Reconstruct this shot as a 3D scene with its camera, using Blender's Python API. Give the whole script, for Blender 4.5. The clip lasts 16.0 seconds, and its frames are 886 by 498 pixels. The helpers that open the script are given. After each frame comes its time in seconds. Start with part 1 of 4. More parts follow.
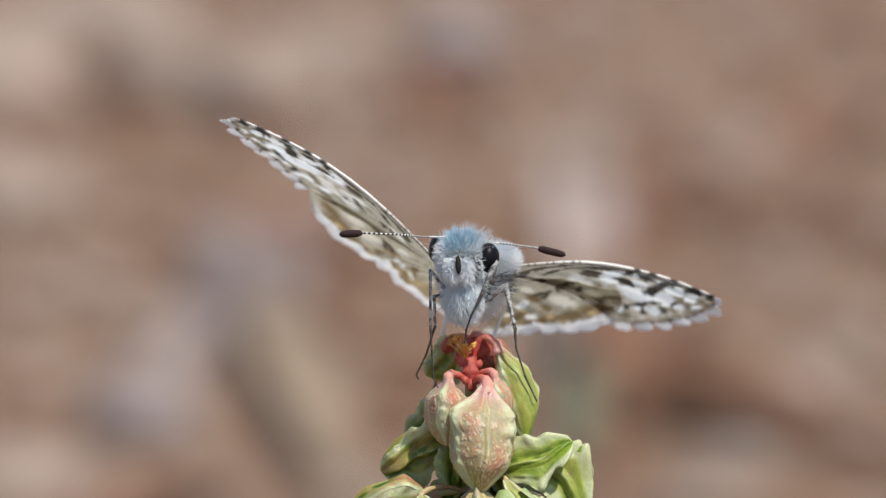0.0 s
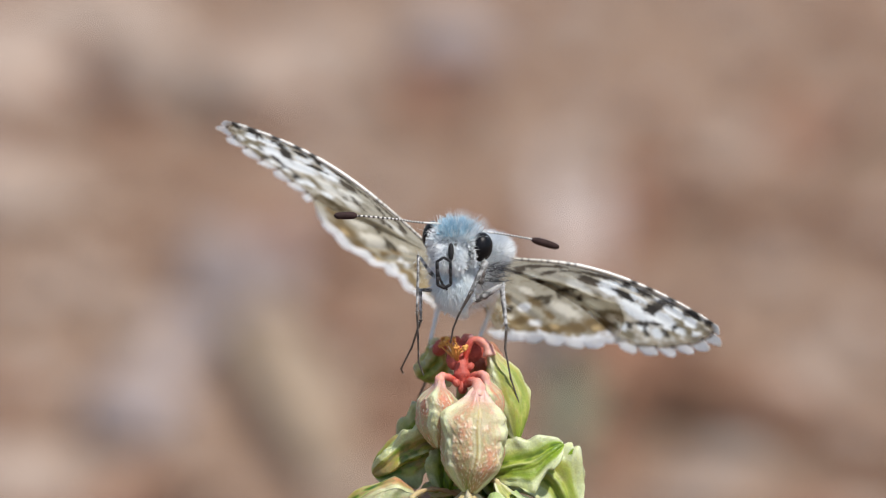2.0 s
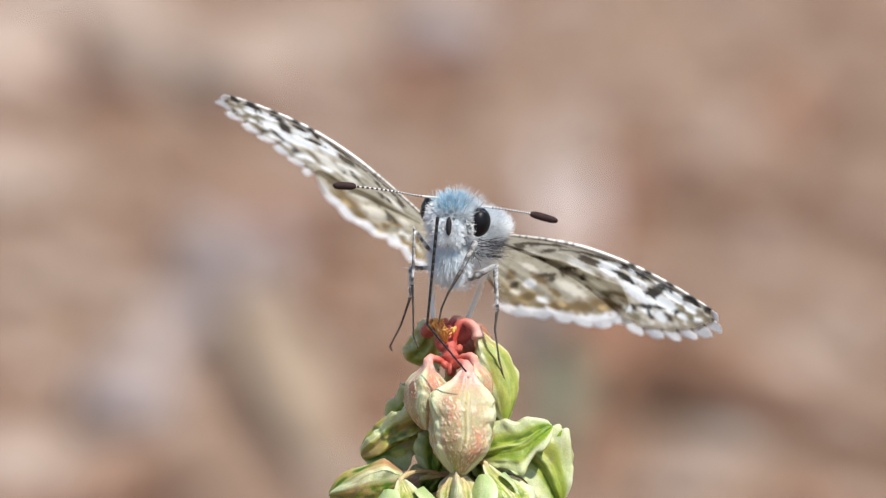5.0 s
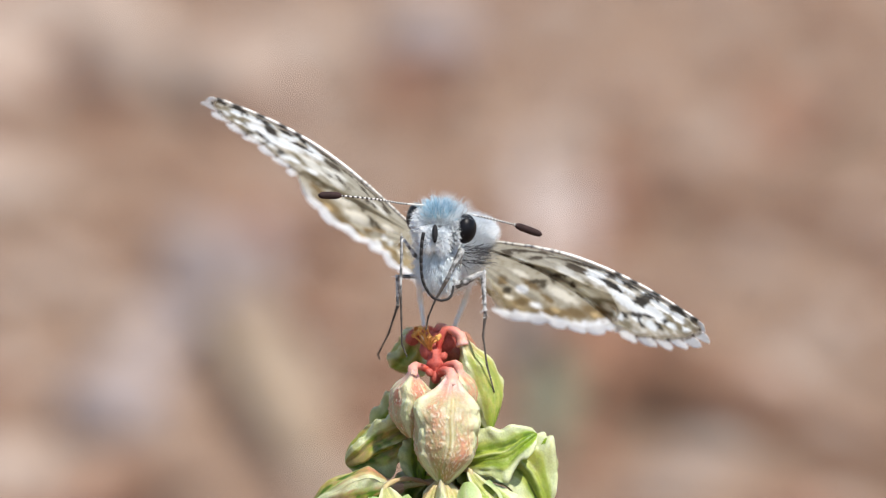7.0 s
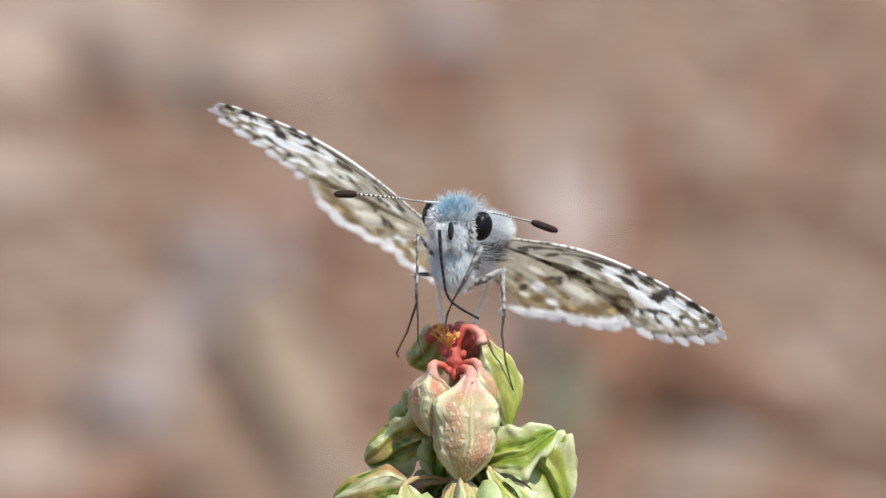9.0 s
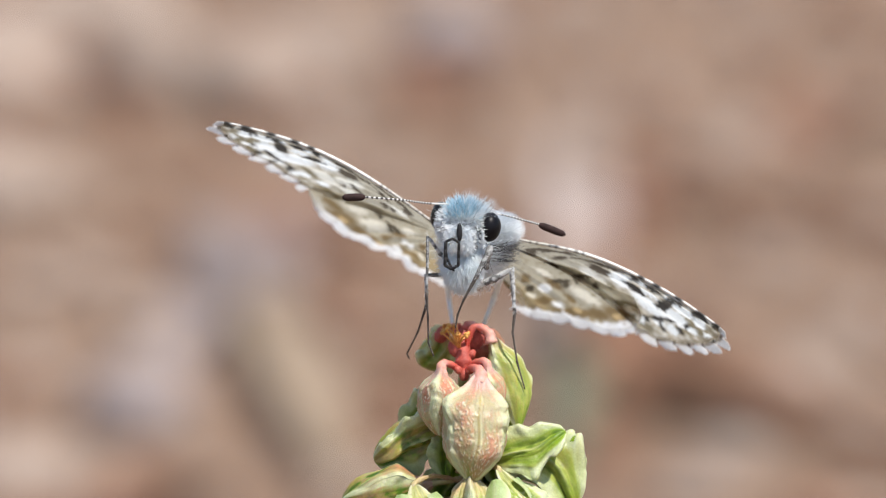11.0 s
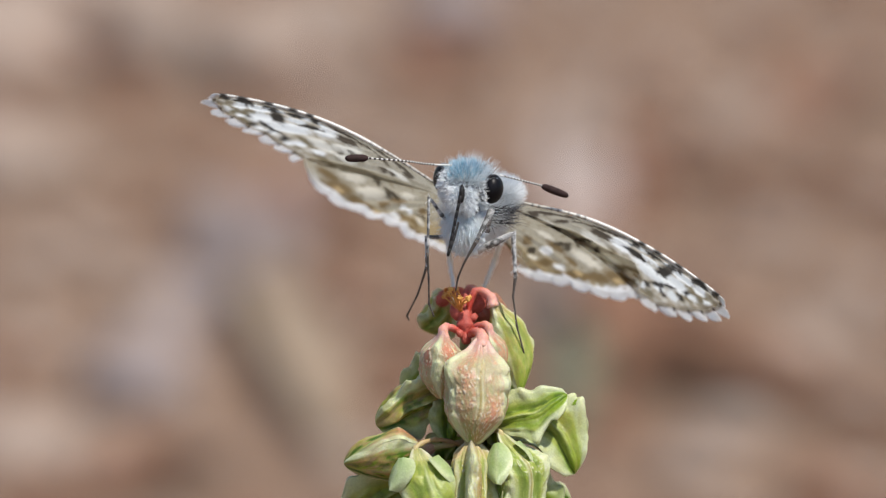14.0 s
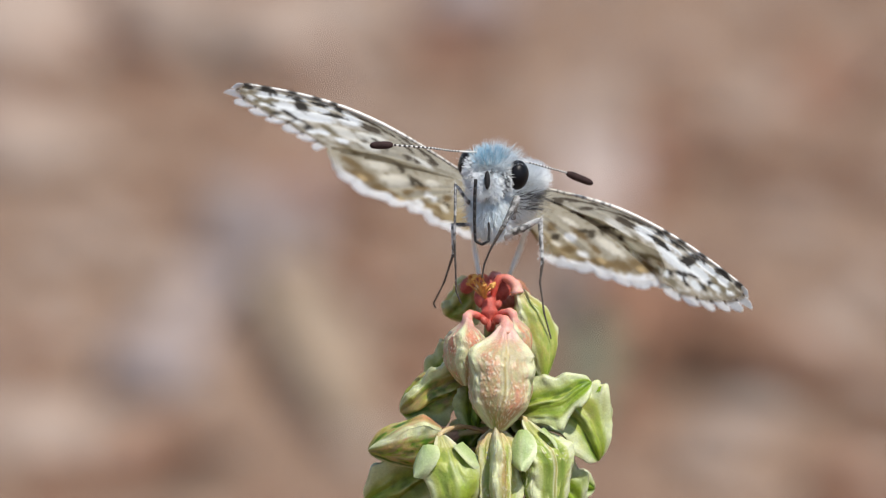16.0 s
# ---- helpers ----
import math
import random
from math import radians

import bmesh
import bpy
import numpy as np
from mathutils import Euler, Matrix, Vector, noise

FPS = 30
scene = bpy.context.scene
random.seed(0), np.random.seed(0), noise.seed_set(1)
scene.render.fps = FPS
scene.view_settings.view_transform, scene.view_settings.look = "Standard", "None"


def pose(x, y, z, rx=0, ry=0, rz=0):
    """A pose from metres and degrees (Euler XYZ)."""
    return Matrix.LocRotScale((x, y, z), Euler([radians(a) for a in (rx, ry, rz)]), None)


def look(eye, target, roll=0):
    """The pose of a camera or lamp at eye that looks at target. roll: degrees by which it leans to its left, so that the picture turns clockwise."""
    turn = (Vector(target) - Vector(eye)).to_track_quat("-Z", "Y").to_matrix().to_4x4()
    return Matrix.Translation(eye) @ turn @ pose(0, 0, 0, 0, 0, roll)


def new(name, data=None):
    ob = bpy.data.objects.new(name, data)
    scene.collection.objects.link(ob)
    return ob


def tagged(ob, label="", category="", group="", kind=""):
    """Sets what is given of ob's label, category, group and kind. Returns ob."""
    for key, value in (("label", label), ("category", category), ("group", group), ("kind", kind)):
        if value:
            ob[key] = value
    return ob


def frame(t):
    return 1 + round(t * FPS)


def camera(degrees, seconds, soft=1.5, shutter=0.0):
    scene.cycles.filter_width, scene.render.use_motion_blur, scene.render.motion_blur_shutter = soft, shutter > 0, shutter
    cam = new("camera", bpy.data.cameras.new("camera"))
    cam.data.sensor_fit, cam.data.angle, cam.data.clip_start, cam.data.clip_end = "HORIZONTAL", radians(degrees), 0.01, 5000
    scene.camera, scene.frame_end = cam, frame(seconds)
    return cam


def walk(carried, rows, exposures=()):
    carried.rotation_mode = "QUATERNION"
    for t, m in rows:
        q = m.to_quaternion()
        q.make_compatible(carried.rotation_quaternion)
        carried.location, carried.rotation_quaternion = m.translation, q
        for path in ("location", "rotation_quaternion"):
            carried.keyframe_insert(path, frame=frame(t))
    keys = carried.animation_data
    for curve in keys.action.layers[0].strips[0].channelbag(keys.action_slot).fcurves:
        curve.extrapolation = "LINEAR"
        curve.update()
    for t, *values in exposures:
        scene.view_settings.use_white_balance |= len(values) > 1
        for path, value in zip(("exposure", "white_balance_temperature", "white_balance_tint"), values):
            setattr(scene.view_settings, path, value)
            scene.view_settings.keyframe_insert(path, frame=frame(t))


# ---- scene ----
MM = 0.001
# the view frame: x right, y away from the lens, z up; tipped 12 degrees towards the ground, its origin at the topmost node of the flower spike
VIEW = pose(0, 0, 0.30, -12, 0, 0)
NODE = (867.0, 573.0)
STEP = 0.0337 * MM

cam = camera(13.4, 16.0, soft=1.2)
cam.data.dof.use_dof = True
cam.data.dof.focus_distance = 0.2225
cam.data.dof.aperture_fstop = 29.0


def carried_view(right, down):
    """The camera's pose when the spike's top has drifted so far to the right and down in the view (in steps of 0.034 mm)."""
    turn = 0.71 * math.degrees(STEP / 0.225)
    eye = Matrix.Translation(((-2.8 - 0.0098 * right) * MM, -0.225, (4.45 + 0.0098 * down) * MM))
    return VIEW @ eye @ pose(0, 0, 0, 90 + turn * down, 0, turn * right)


walk(cam, [(t, carried_view(r, d)) for t, r, d in (
    (0, -33.7, 105.6), (0.5, -61.3, 99.5), (1, -44.4, 107.2), (1.5, -55.1, 107.2), (2, -49.0, 110.2), (2.5, -73.5, 93.4),
    (3, -68.9, 90.3), (3.5, -70.4, 82.7), (5.8, -68.9, 78.1), (6, -85.8, 81.1), (6.5, -88.8, 76.5), (7, -96.5, 91.9),
    (7.5, -79.6, 82.7), (8, -62.8, 90.3), (8.5, -64.3, 88.8), (11, -45.9, 87.3), (11.5, -65.9, 78.1), (12, -41.4, 64.3),
    (12.5, -67.4, 62.8), (13, -44.4, 55.1), (13.5, -61.3, 39.8), (14, -42.9, 23.0), (14.5, -13.8, 16.8), (15, -21.4, 9.2),
    (15.5, 27.6, 7.6), (16, 0.0, 0.0))], exposures=[(0, -0.10), (0.5, 0.04), (1.5, 0.08), (3.0, 0.24), (7, 0.37), (8, 0.25), (8.5, 0.15), (11, 0.27), (12, 0.22), (12.5, 0.28), (13, 0.10), (13.5, 0.12), (14, -0.02), (14.5, 0.08), (16, 0.11)])

# ---- light: clear sky, high sun, over the lens's right shoulder ----
SUN_FROM = Vector((0.33, -0.27, 0.90)).normalized()
world = bpy.data.worlds.new("sky")
scene.world = world
world.use_nodes = True
wt = world.node_tree
wt.nodes.clear()
sky = wt.nodes.new("ShaderNodeTexSky")
sky.sky_type = "NISHITA"
sky.sun_disc = False
sky.sun_elevation = math.asin(SUN_FROM.z)
sky.sun_rotation = math.atan2(SUN_FROM.x, SUN_FROM.y)
back = wt.nodes.new("ShaderNodeBackground")
back.inputs["Strength"].default_value = 0.14
wo = wt.nodes.new("ShaderNodeOutputWorld")
wt.links.new(sky.outputs[0], back.inputs[0])
wt.links.new(back.outputs[0], wo.inputs[0])
sun = new("sun", bpy.data.lights.new("sun", "SUN"))
sun.data.energy, sun.data.angle, sun.data.color = 4.9, radians(0.53), (1.0, 0.95, 0.88)
sun.matrix_world = look(SUN_FROM, (0, 0, 0))


# ---- materials ----
def material(name):
    m = bpy.data.materials.new(name)
    m.use_nodes = True
    t = m.node_tree
    t.nodes.clear()
    out = t.nodes.new("ShaderNodeOutputMaterial")
    b = t.nodes.new("ShaderNodeBsdfPrincipled")
    t.links.new(b.outputs[0], out.inputs[0])

    def node(kind, **values):
        n = t.nodes.new(kind)
        for k, v in values.items():
            n.inputs[k].default_value = v
        return n
    return m, t, b, out, node


def wire(t, a, b):
    t.links.new(a, b)


def noise_of(t, node, scale, detail=4.0, rough=0.55, coord="Object", stretch=None):
    c = t.nodes.new("ShaderNodeTexCoord")
    n = node("ShaderNodeTexNoise", Scale=scale, Detail=detail, Roughness=rough)
    if stretch:
        mp = t.nodes.new("ShaderNodeMapping")
        mp.inputs["Scale"].default_value = stretch
        wire(t, c.outputs[coord], mp.inputs[0])
        wire(t, mp.outputs[0], n.inputs["Vector"])
    else:
        wire(t, c.outputs[coord], n.inputs["Vector"])
    return n.outputs["Fac"]


def ramp(t, fac, stops):
    r = t.nodes.new("ShaderNodeValToRGB")
    while len(r.color_ramp.elements) < len(stops):
        r.color_ramp.elements.new(0.5)
    for e, (p, c) in zip(r.color_ramp.elements, stops):
        e.position, e.color = p, (*c, 1)
    wire(t, fac, r.inputs[0])
    return r.outputs[0]


def mixed(t, fac, a, b, kind="MIX"):
    m = t.nodes.new("ShaderNodeMix")
    m.data_type, m.blend_type = "RGBA", kind
    for socket, v in ((m.inputs[0], fac), (m.inputs[6], a), (m.inputs[7], b)):
        if hasattr(v, "is_output"):
            wire(t, v, socket)
        elif isinstance(v, (int, float)):
            socket.default_value = v
        else:
            socket.default_value = (*v, 1)
    return m.outputs[2]


def bump_to(t, node, b, height, distance, strength=1.0):
    n = node("ShaderNodeBump", Strength=strength, Distance=distance)
    wire(t, height, n.inputs["Height"])
    wire(t, n.outputs[0], b.inputs["Normal"])
    return n


def simple(name, low, high, scale, rough=0.6, bump=0.0, bump_scale=None, spec=0.5, island=0.0, sheer=0.0, stark=0.2):
    """Two tones mixed by noise, a second finer tone and relief."""
    m, t, b, out, node = material(name)
    broad = noise_of(t, node, scale)
    fine = noise_of(t, node, scale * 6)
    col = ramp(t, broad, ((0.5 - stark, low), (0.5 + stark, high)))
    col = mixed(t, 0.35, col, ramp(t, fine, ((0.3, tuple(0.55 * c for c in low)), (0.75, high))))
    if island:
        g = t.nodes.new("ShaderNodeNewGeometry")
        mr = node("ShaderNodeMapRange")
        wire(t, g.outputs["Random Per Island"], mr.inputs[0])
        mr.inputs[3].default_value, mr.inputs[4].default_value = 1 - island, 1.0
        col = mixed(t, 1.0, col, mr.outputs[0], "MULTIPLY")
    wire(t, col, b.inputs["Base Color"])
    b.inputs["Roughness"].default_value = rough
    b.inputs["Specular IOR Level"].default_value = spec
    if bump:
        bump_to(t, node, b, noise_of(t, node, bump_scale or scale * 4), bump)
    if sheer:
        tr = t.nodes.new("ShaderNodeBsdfTranslucent")
        wire(t, col, tr.inputs["Color"])
        mix = t.nodes.new("ShaderNodeMixShader")
        mix.inputs[0].default_value = sheer
        wire(t, b.outputs[0], mix.inputs[1])
        wire(t, tr.outputs[0], mix.inputs[2])
        wire(t, mix.outputs[0], out.inputs[0])
    return m


def painted(name, rough, through_light, fine_scale, bump, spec=0.3, flesh=0.0, wash=0.0):
    """A thin sheet whose colour pattern is stored on its vertices; it lets part of the light through."""
    m, t, b, out, node = material(name)
    a = t.nodes.new("ShaderNodeVertexColor")
    a.layer_name = "pattern"
    fine = noise_of(t, node, fine_scale, 5.0, 0.65)
    col = mixed(t, 0.8, a.outputs[0], ramp(t, fine, ((0.25, (0.74, 0.74, 0.74)), (0.75, (1.10, 1.10, 1.10)))), "MULTIPLY")
    wire(t, col, b.inputs["Base Color"])
    b.inputs["Roughness"].default_value = rough
    b.inputs["Specular IOR Level"].default_value = spec
    if flesh:
        b.inputs["Subsurface Weight"].default_value = flesh
        b.inputs["Subsurface Radius"].default_value = (1.0, 0.9, 0.35)
        b.inputs["Subsurface Scale"].default_value = 0.00025
    h = noise_of(t, node, fine_scale * 0.6, 3.0)
    n = bump_to(t, node, b, h, bump)
    tr = t.nodes.new("ShaderNodeBsdfTranslucent")
    wire(t, mixed(t, wash, col, (0.72, 0.70, 0.65)), tr.inputs["Color"])
    mix = t.nodes.new("ShaderNodeMixShader")
    mix.inputs[0].default_value = through_light
    wire(t, b.outputs[0], mix.inputs[1])
    wire(t, tr.outputs[0], mix.inputs[2])
    wire(t, mix.outputs[0], out.inputs[0])
    return m


FRINGE = painted("fringe_scales", 0.85, 0.62, 9000, 0.00001, 0.15)
EDGE = painted("wing_edge_scales", 0.8, 0.1, 9000, 0.00002, 0.2)
WING = painted("wing_scales", 0.85, 0.66, 9000, 0.00002, 0.15, wash=0.04)
VALVE = painted("fruit_valve", 0.40, 0.34, 9000, 0.00004, 0.5, flesh=0.2)
# skylight's blue is put into the white, pale and blue fur colours
FUR_WHITE = simple("white_fur", (0.88, 0.93, 0.96), (0.97, 0.985, 0.99), 900, 0.6, island=0.12, spec=0.35, sheer=0.45)
FUR_PALE = simple("pale_skylit_fur", (0.80, 0.90, 0.95), (0.94, 0.975, 0.99), 900, 0.6, island=0.14, spec=0.25, sheer=0.4)
FUR_SKYLIT = simple("skylit_blue_fur", (0.32, 0.63, 0.82), (0.62, 0.86, 0.96), 900, 0.65, island=0.3, spec=0.25, sheer=0.35)
FUR_DARK = simple("dark_bristles", (0.05, 0.05, 0.055), (0.16, 0.16, 0.17), 900, 0.7, island=0.4, spec=0.2)
SKIN = simple("grey_cuticle", (0.78, 0.82, 0.86), (0.88, 0.91, 0.93), 1500, 0.8, 0.00003, 6000, 0.2)
BELLY = simple("buff_cuticle", (0.60, 0.58, 0.52), (0.80, 0.79, 0.75), 900, 0.8, 0.00003, 5000, 0.2)
EYE = simple("black_eye", (0.004, 0.004, 0.005), (0.010, 0.010, 0.012), 2500, 0.36, 0.000006, 16000, 0.12)
CLUB = simple("dark_brown_club", (0.020, 0.011, 0.010), (0.055, 0.030, 0.027), 2500, 0.8, 0.00002, 12000, 0.2)
RING_DARK = simple("antenna_dark", (0.03, 0.026, 0.024), (0.07, 0.06, 0.055), 3000, 0.7)
RING_PALE = simple("antenna_pale", (0.66, 0.65, 0.62), (0.85, 0.84, 0.80), 3000, 0.7)
LEG = simple("mottled_leg", (0.03, 0.028, 0.026), (0.66, 0.66, 0.65), 2600, 0.75, 0.00003, 9000, 0.25, stark=0.07)
LEG_DARK = simple("dark_grey_leg", (0.03, 0.028, 0.028), (0.40, 0.40, 0.39), 3000, 0.75, 0.00003, 9000, 0.25, stark=0.08)
FOOT = simple("dark_foot", (0.020, 0.016, 0.014), (0.16, 0.135, 0.115), 5500, 0.7, 0.00001, 9000, 0.25)
TONGUE = simple("dark_tongue", (0.008, 0.007, 0.008), (0.022, 0.020, 0.020), 3000, 0.6, 0.000006, 9000, 0.3)
STALKS = painted("fruit_stalk", 0.55, 0.15, 5000, 0.00005, 0.35, flesh=0.3)
PEDICEL = simple("red_stalk", (0.27, 0.026, 0.018), (0.58, 0.13, 0.09), 1300, 0.6, 0.00006, 3500, 0.4)
STEM = simple("green_stem", (0.16, 0.22, 0.07), (0.36, 0.36, 0.16), 500, 0.5, 0.00008, 2500, 0.4)
ANTHER = simple("orange_anther", (0.45, 0.12, 0.03), (0.88, 0.50, 0.12), 1500, 0.5, 0.00004, 4000, 0.4)
STRAW = simple("dry_straw", (0.30, 0.217, 0.143), (0.385, 0.29, 0.198), 60, 0.7, 0.0008, 300, 0.3)
STONE = simple("pale_stone", (0.31, 0.230, 0.180), (0.385, 0.300, 0.242), 30, 0.85, 0.002, 120, 0.3)
BLEACHED = simple("bleached_leaf", (0.36, 0.28, 0.235), (0.47, 0.385, 0.34), 50, 0.75, 0.0008, 250, 0.3)
STONE_GREY = simple("grey_stone", (0.25, 0.200, 0.185), (0.33, 0.275, 0.26), 30, 0.85, 0.002, 120, 0.3)
DEAD_LEAF = simple("dead_leaf", (0.15, 0.075, 0.042), (0.25, 0.13, 0.08), 40, 0.75, 0.001, 200, 0.3)
WEED = simple("green_weed", (0.13, 0.14, 0.09), (0.22, 0.22, 0.15), 60, 0.6, 0.0005, 300, 0.3)


def soil():
    m, t, b, out, node = material("dry_soil")
    broad = noise_of(t, node, 14.0, 4.0, 0.55, stretch=(1.0, 0.22, 1.0))
    mid = noise_of(t, node, 45.0, 4.0, 0.6, stretch=(1.0, 0.3, 1.0))
    fine = noise_of(t, node, 400.0, 4.0, 0.7)
    col = ramp(t, broad, ((0.30, (0.165, 0.095, 0.058)), (0.52, (0.275, 0.175, 0.118)), (0.72, (0.345, 0.237, 0.168))))
    col = mixed(t, 0.4, col, ramp(t, mid, ((0.3, (0.20, 0.115, 0.072)), (0.7, (0.36, 0.25, 0.18)))))
    col = mixed(t, 0.25, col, ramp(t, fine, ((0.3, (0.13, 0.08, 0.05)), (0.7, (0.42, 0.31, 0.225)))))
    wire(t, col, b.inputs["Base Color"])
    b.inputs["Roughness"].default_value = 0.95
    b.inputs["Specular IOR Level"].default_value = 0.15
    bump_to(t, node, b, fine, 0.003)
    return m


SOIL = soil()


# ---- building helpers ----
def place(ob, parent=None, m=None):
    if parent is not None:
        ob.parent = parent
    if m is not None:
        ob.matrix_basis = m
    return ob


def mesh_of(name, verts, faces, mat, smooth=True, colours=None):
    me = bpy.data.meshes.new(name)
    me.from_pydata([tuple(v) for v in verts], [], faces)
    me.materials.append(mat)
    if colours is not None:
        layer = me.color_attributes.new("pattern", "FLOAT_COLOR", "POINT")
        flat = np.ones((len(verts), 4), dtype=np.float32)
        flat[:, :3] = np.asarray(colours, dtype=np.float32)
        layer.data.foreach_set("color", flat.ravel())
    if smooth:
        me.polygons.foreach_set("use_smooth", [True] * len(me.polygons))
    me.update()
    return me


def part(name, me, parent, label="", m=None):
    ob = new(name, me)
    place(ob, parent, m)
    return tagged(ob, label) if label else ob


def tube(points, radii, sides=8, caps=True):
    """Vertices and faces of a round tube along the points (metres), with a radius at each."""
    pts = [Vector(p) for p in points]
    verts, faces = [], []
    side = None
    for i, p in enumerate(pts):
        d = (pts[min(i + 1, len(pts) - 1)] - pts[max(i - 1, 0)]).normalized()
        if side is None:
            side = d.orthogonal().normalized()
        side = (side - d * side.dot(d)).normalized()
        up = d.cross(side)
        for k in range(sides):
            a = 2 * math.pi * k / sides
            verts.append(p + (side * math.cos(a) + up * math.sin(a)) * radii[i])
    for i in range(len(pts) - 1):
        for k in range(sides):
            j = (k + 1) % sides
            faces.append((i * sides + k, i * sides + j, (i + 1) * sides + j, (i + 1) * sides + k))
    if caps:
        faces.append(tuple(range(sides))[::-1])
        n = (len(pts) - 1) * sides
        faces.append(tuple(range(n, n + sides)))
    return verts, faces


def curve_through(points, n):
    """n+1 points on a smooth curve (Catmull-Rom) through the given ones."""
    p = [Vector(q) for q in points]
    p = [2 * p[0] - p[1]] + p + [2 * p[-1] - p[-2]]
    out = []
    spans = len(p) - 3
    for i in range(n + 1):
        x = i / n * spans
        k = min(int(x), spans - 1)
        f = x - k
        a, b, c, d = p[k:k + 4]
        out.append(0.5 * (2 * b + (c - a) * f + (2 * a - 5 * b + 4 * c - d) * f * f + (3 * b - 3 * c + d - a) * f ** 3))
    return out


def joined(pieces):
    verts, faces = [], []
    for v, f in pieces:
        base = len(verts)
        verts.extend(v)
        faces.extend(tuple(base + i for i in g) for g in f)
    return verts, faces


def ellipsoid(centre, radii, rings=20, sides=28, rough=0.0, turn=None):
    verts, faces = [], []
    c = Vector(centre)
    for i in range(rings + 1):
        th = math.pi * i / rings
        for k in range(sides):
            ph = 2 * math.pi * k / sides
            v = Vector((math.sin(th) * math.cos(ph), math.sin(th) * math.sin(ph), math.cos(th)))
            s = 1 + rough * noise.noise(v * 2.3 + c * 900)
            v = Vector((v.x * radii[0], v.y * radii[1], v.z * radii[2])) * s
            if turn:
                v = turn @ v
            verts.append(c + v)
    for i in range(rings):
        for k in range(sides):
            j = (k + 1) % sides
            faces.append((i * sides + k, (i + 1) * sides + k, (i + 1) * sides + j, i * sides + j))
    return verts, faces


def smooth_step(a, b, x):
    if a == b:
        return float(x > a)
    x = min(1.0, max(0.0, (x - a) / (b - a)))
    return x * x * (3 - 2 * x)


def blend(a, b, f):
    return tuple(p + (q - p) * f for p, q in zip(a, b))


def grown_hair(rng, root, direction, length, width, bend, steps=3, flat=None):
    """A flat tapering strip: vertices and faces."""
    d = direction.normalized()
    side = d.cross(flat or Vector((rng.uniform(-1, 1), rng.uniform(-1, 1), rng.uniform(-1, 1)))).normalized()
    sag = Vector((rng.uniform(-1, 1), rng.uniform(-1, 1), rng.uniform(-1, 1))) * bend
    verts = []
    p = root
    for i in range(steps):
        w = width * (1 - 0.75 * i / steps) * 0.5
        verts += [p - side * w, p + side * w]
        d = (d + sag / steps).normalized()
        p = p + d * (length / steps)
    verts.append(p)
    faces = [(2 * i, 2 * i + 1, 2 * i + 3, 2 * i + 2) for i in range(steps - 1)]
    faces.append((2 * steps - 2, 2 * steps - 1, 2 * steps))
    return verts, faces


def fur(seed, centre, radii, count, length, width, comb, keep=None, lift=0.6, bend=0.5, turn=None):
    """Hairs on an ellipsoid (mm), growing outwards and combed along a direction."""
    rng = random.Random(seed)
    c = Vector(centre)
    comb = Vector(comb)
    pieces = []
    while len(pieces) < count:
        n = Vector((rng.gauss(0, 1), rng.gauss(0, 1), rng.gauss(0, 1))).normalized()
        if keep and not keep(n):
            continue
        p = Vector((n.x * radii[0], n.y * radii[1], n.z * radii[2]))
        g = Vector((n.x / radii[0], n.y / radii[1], n.z / radii[2])).normalized()
        if turn:
            p, g = turn @ p, turn @ g
        d = g * lift + comb + Vector((rng.gauss(0, 1), rng.gauss(0, 1), rng.gauss(0, 1))) * 0.22
        pieces.append(grown_hair(rng, (c + p * 0.97) * MM, d, length * rng.uniform(0.55, 1.15) * MM, width * rng.uniform(0.7, 1.3) * MM, bend, 3,
                                 Vector((0.3 + rng.gauss(0, 0.3), -0.65 + rng.gauss(0, 0.3), 0.6 + rng.gauss(0, 0.3)))))
    return joined(pieces)


# ---- ground: one sheet of dry soil out to the horizon, with what lies on it ----
def ground_height(x, y):
    r = math.hypot(x, y)
    return 0.012 * noise.noise(Vector((x * 2.1, y * 2.1, 0.3))) * smooth_step(0.15, 0.5, r) + 0.006 * noise.noise(Vector((x * 9, y * 9, 1.7)))


def ground():
    ticks = [-400, -150, -60, -25, -10, -6, -4]
    xs = ticks + [-3 + 0.05 * i for i in range(121)] + [-t for t in ticks[::-1]]
    ys = ticks + [-3 + 0.05 * i for i in range(161)] + [8, 14, 25, 60, 150, 400]
    verts = [(x, y, ground_height(x, y) if abs(x) < 5 and abs(y) < 7 else 0.0) for y in ys for x in xs]
    w = len(xs)
    faces = [(j * w + i, j * w + i + 1, (j + 1) * w + i + 1, (j + 1) * w + i) for j in range(len(ys) - 1) for i in range(w - 1)]
    return tagged(new("ground", mesh_of("ground", verts, faces, SOIL)), "dry reddish-brown soil, far out of focus", "ground", kind="structure")


ground()


# ---- what lies on the ground behind the plant ----
def stone(x, y, width, height, mat, seed, label):
    rng = random.Random(seed)
    v, f = ellipsoid((0, 0, 0), (1, 1, 1), 14, 18)
    shift = Vector((rng.uniform(0, 40), rng.uniform(0, 40), 0))
    out = []
    for p in v:
        s = 1 + 0.22 * noise.noise(p * 1.1 + shift) + 0.08 * noise.noise(p * 3.1 + shift)
        q = p * s
        out.append((q.x * width / 2, q.y * width * 0.42, q.z * height * 0.62 + height * 0.36))
    ob = new("stone", mesh_of("stone", out, f, mat))
    ob.matrix_basis = pose(x, y, ground_height(x, y) - 0.004, 0, 0, rng.uniform(-25, 25))
    return tagged(ob, label, "stone", "stones on the soil")


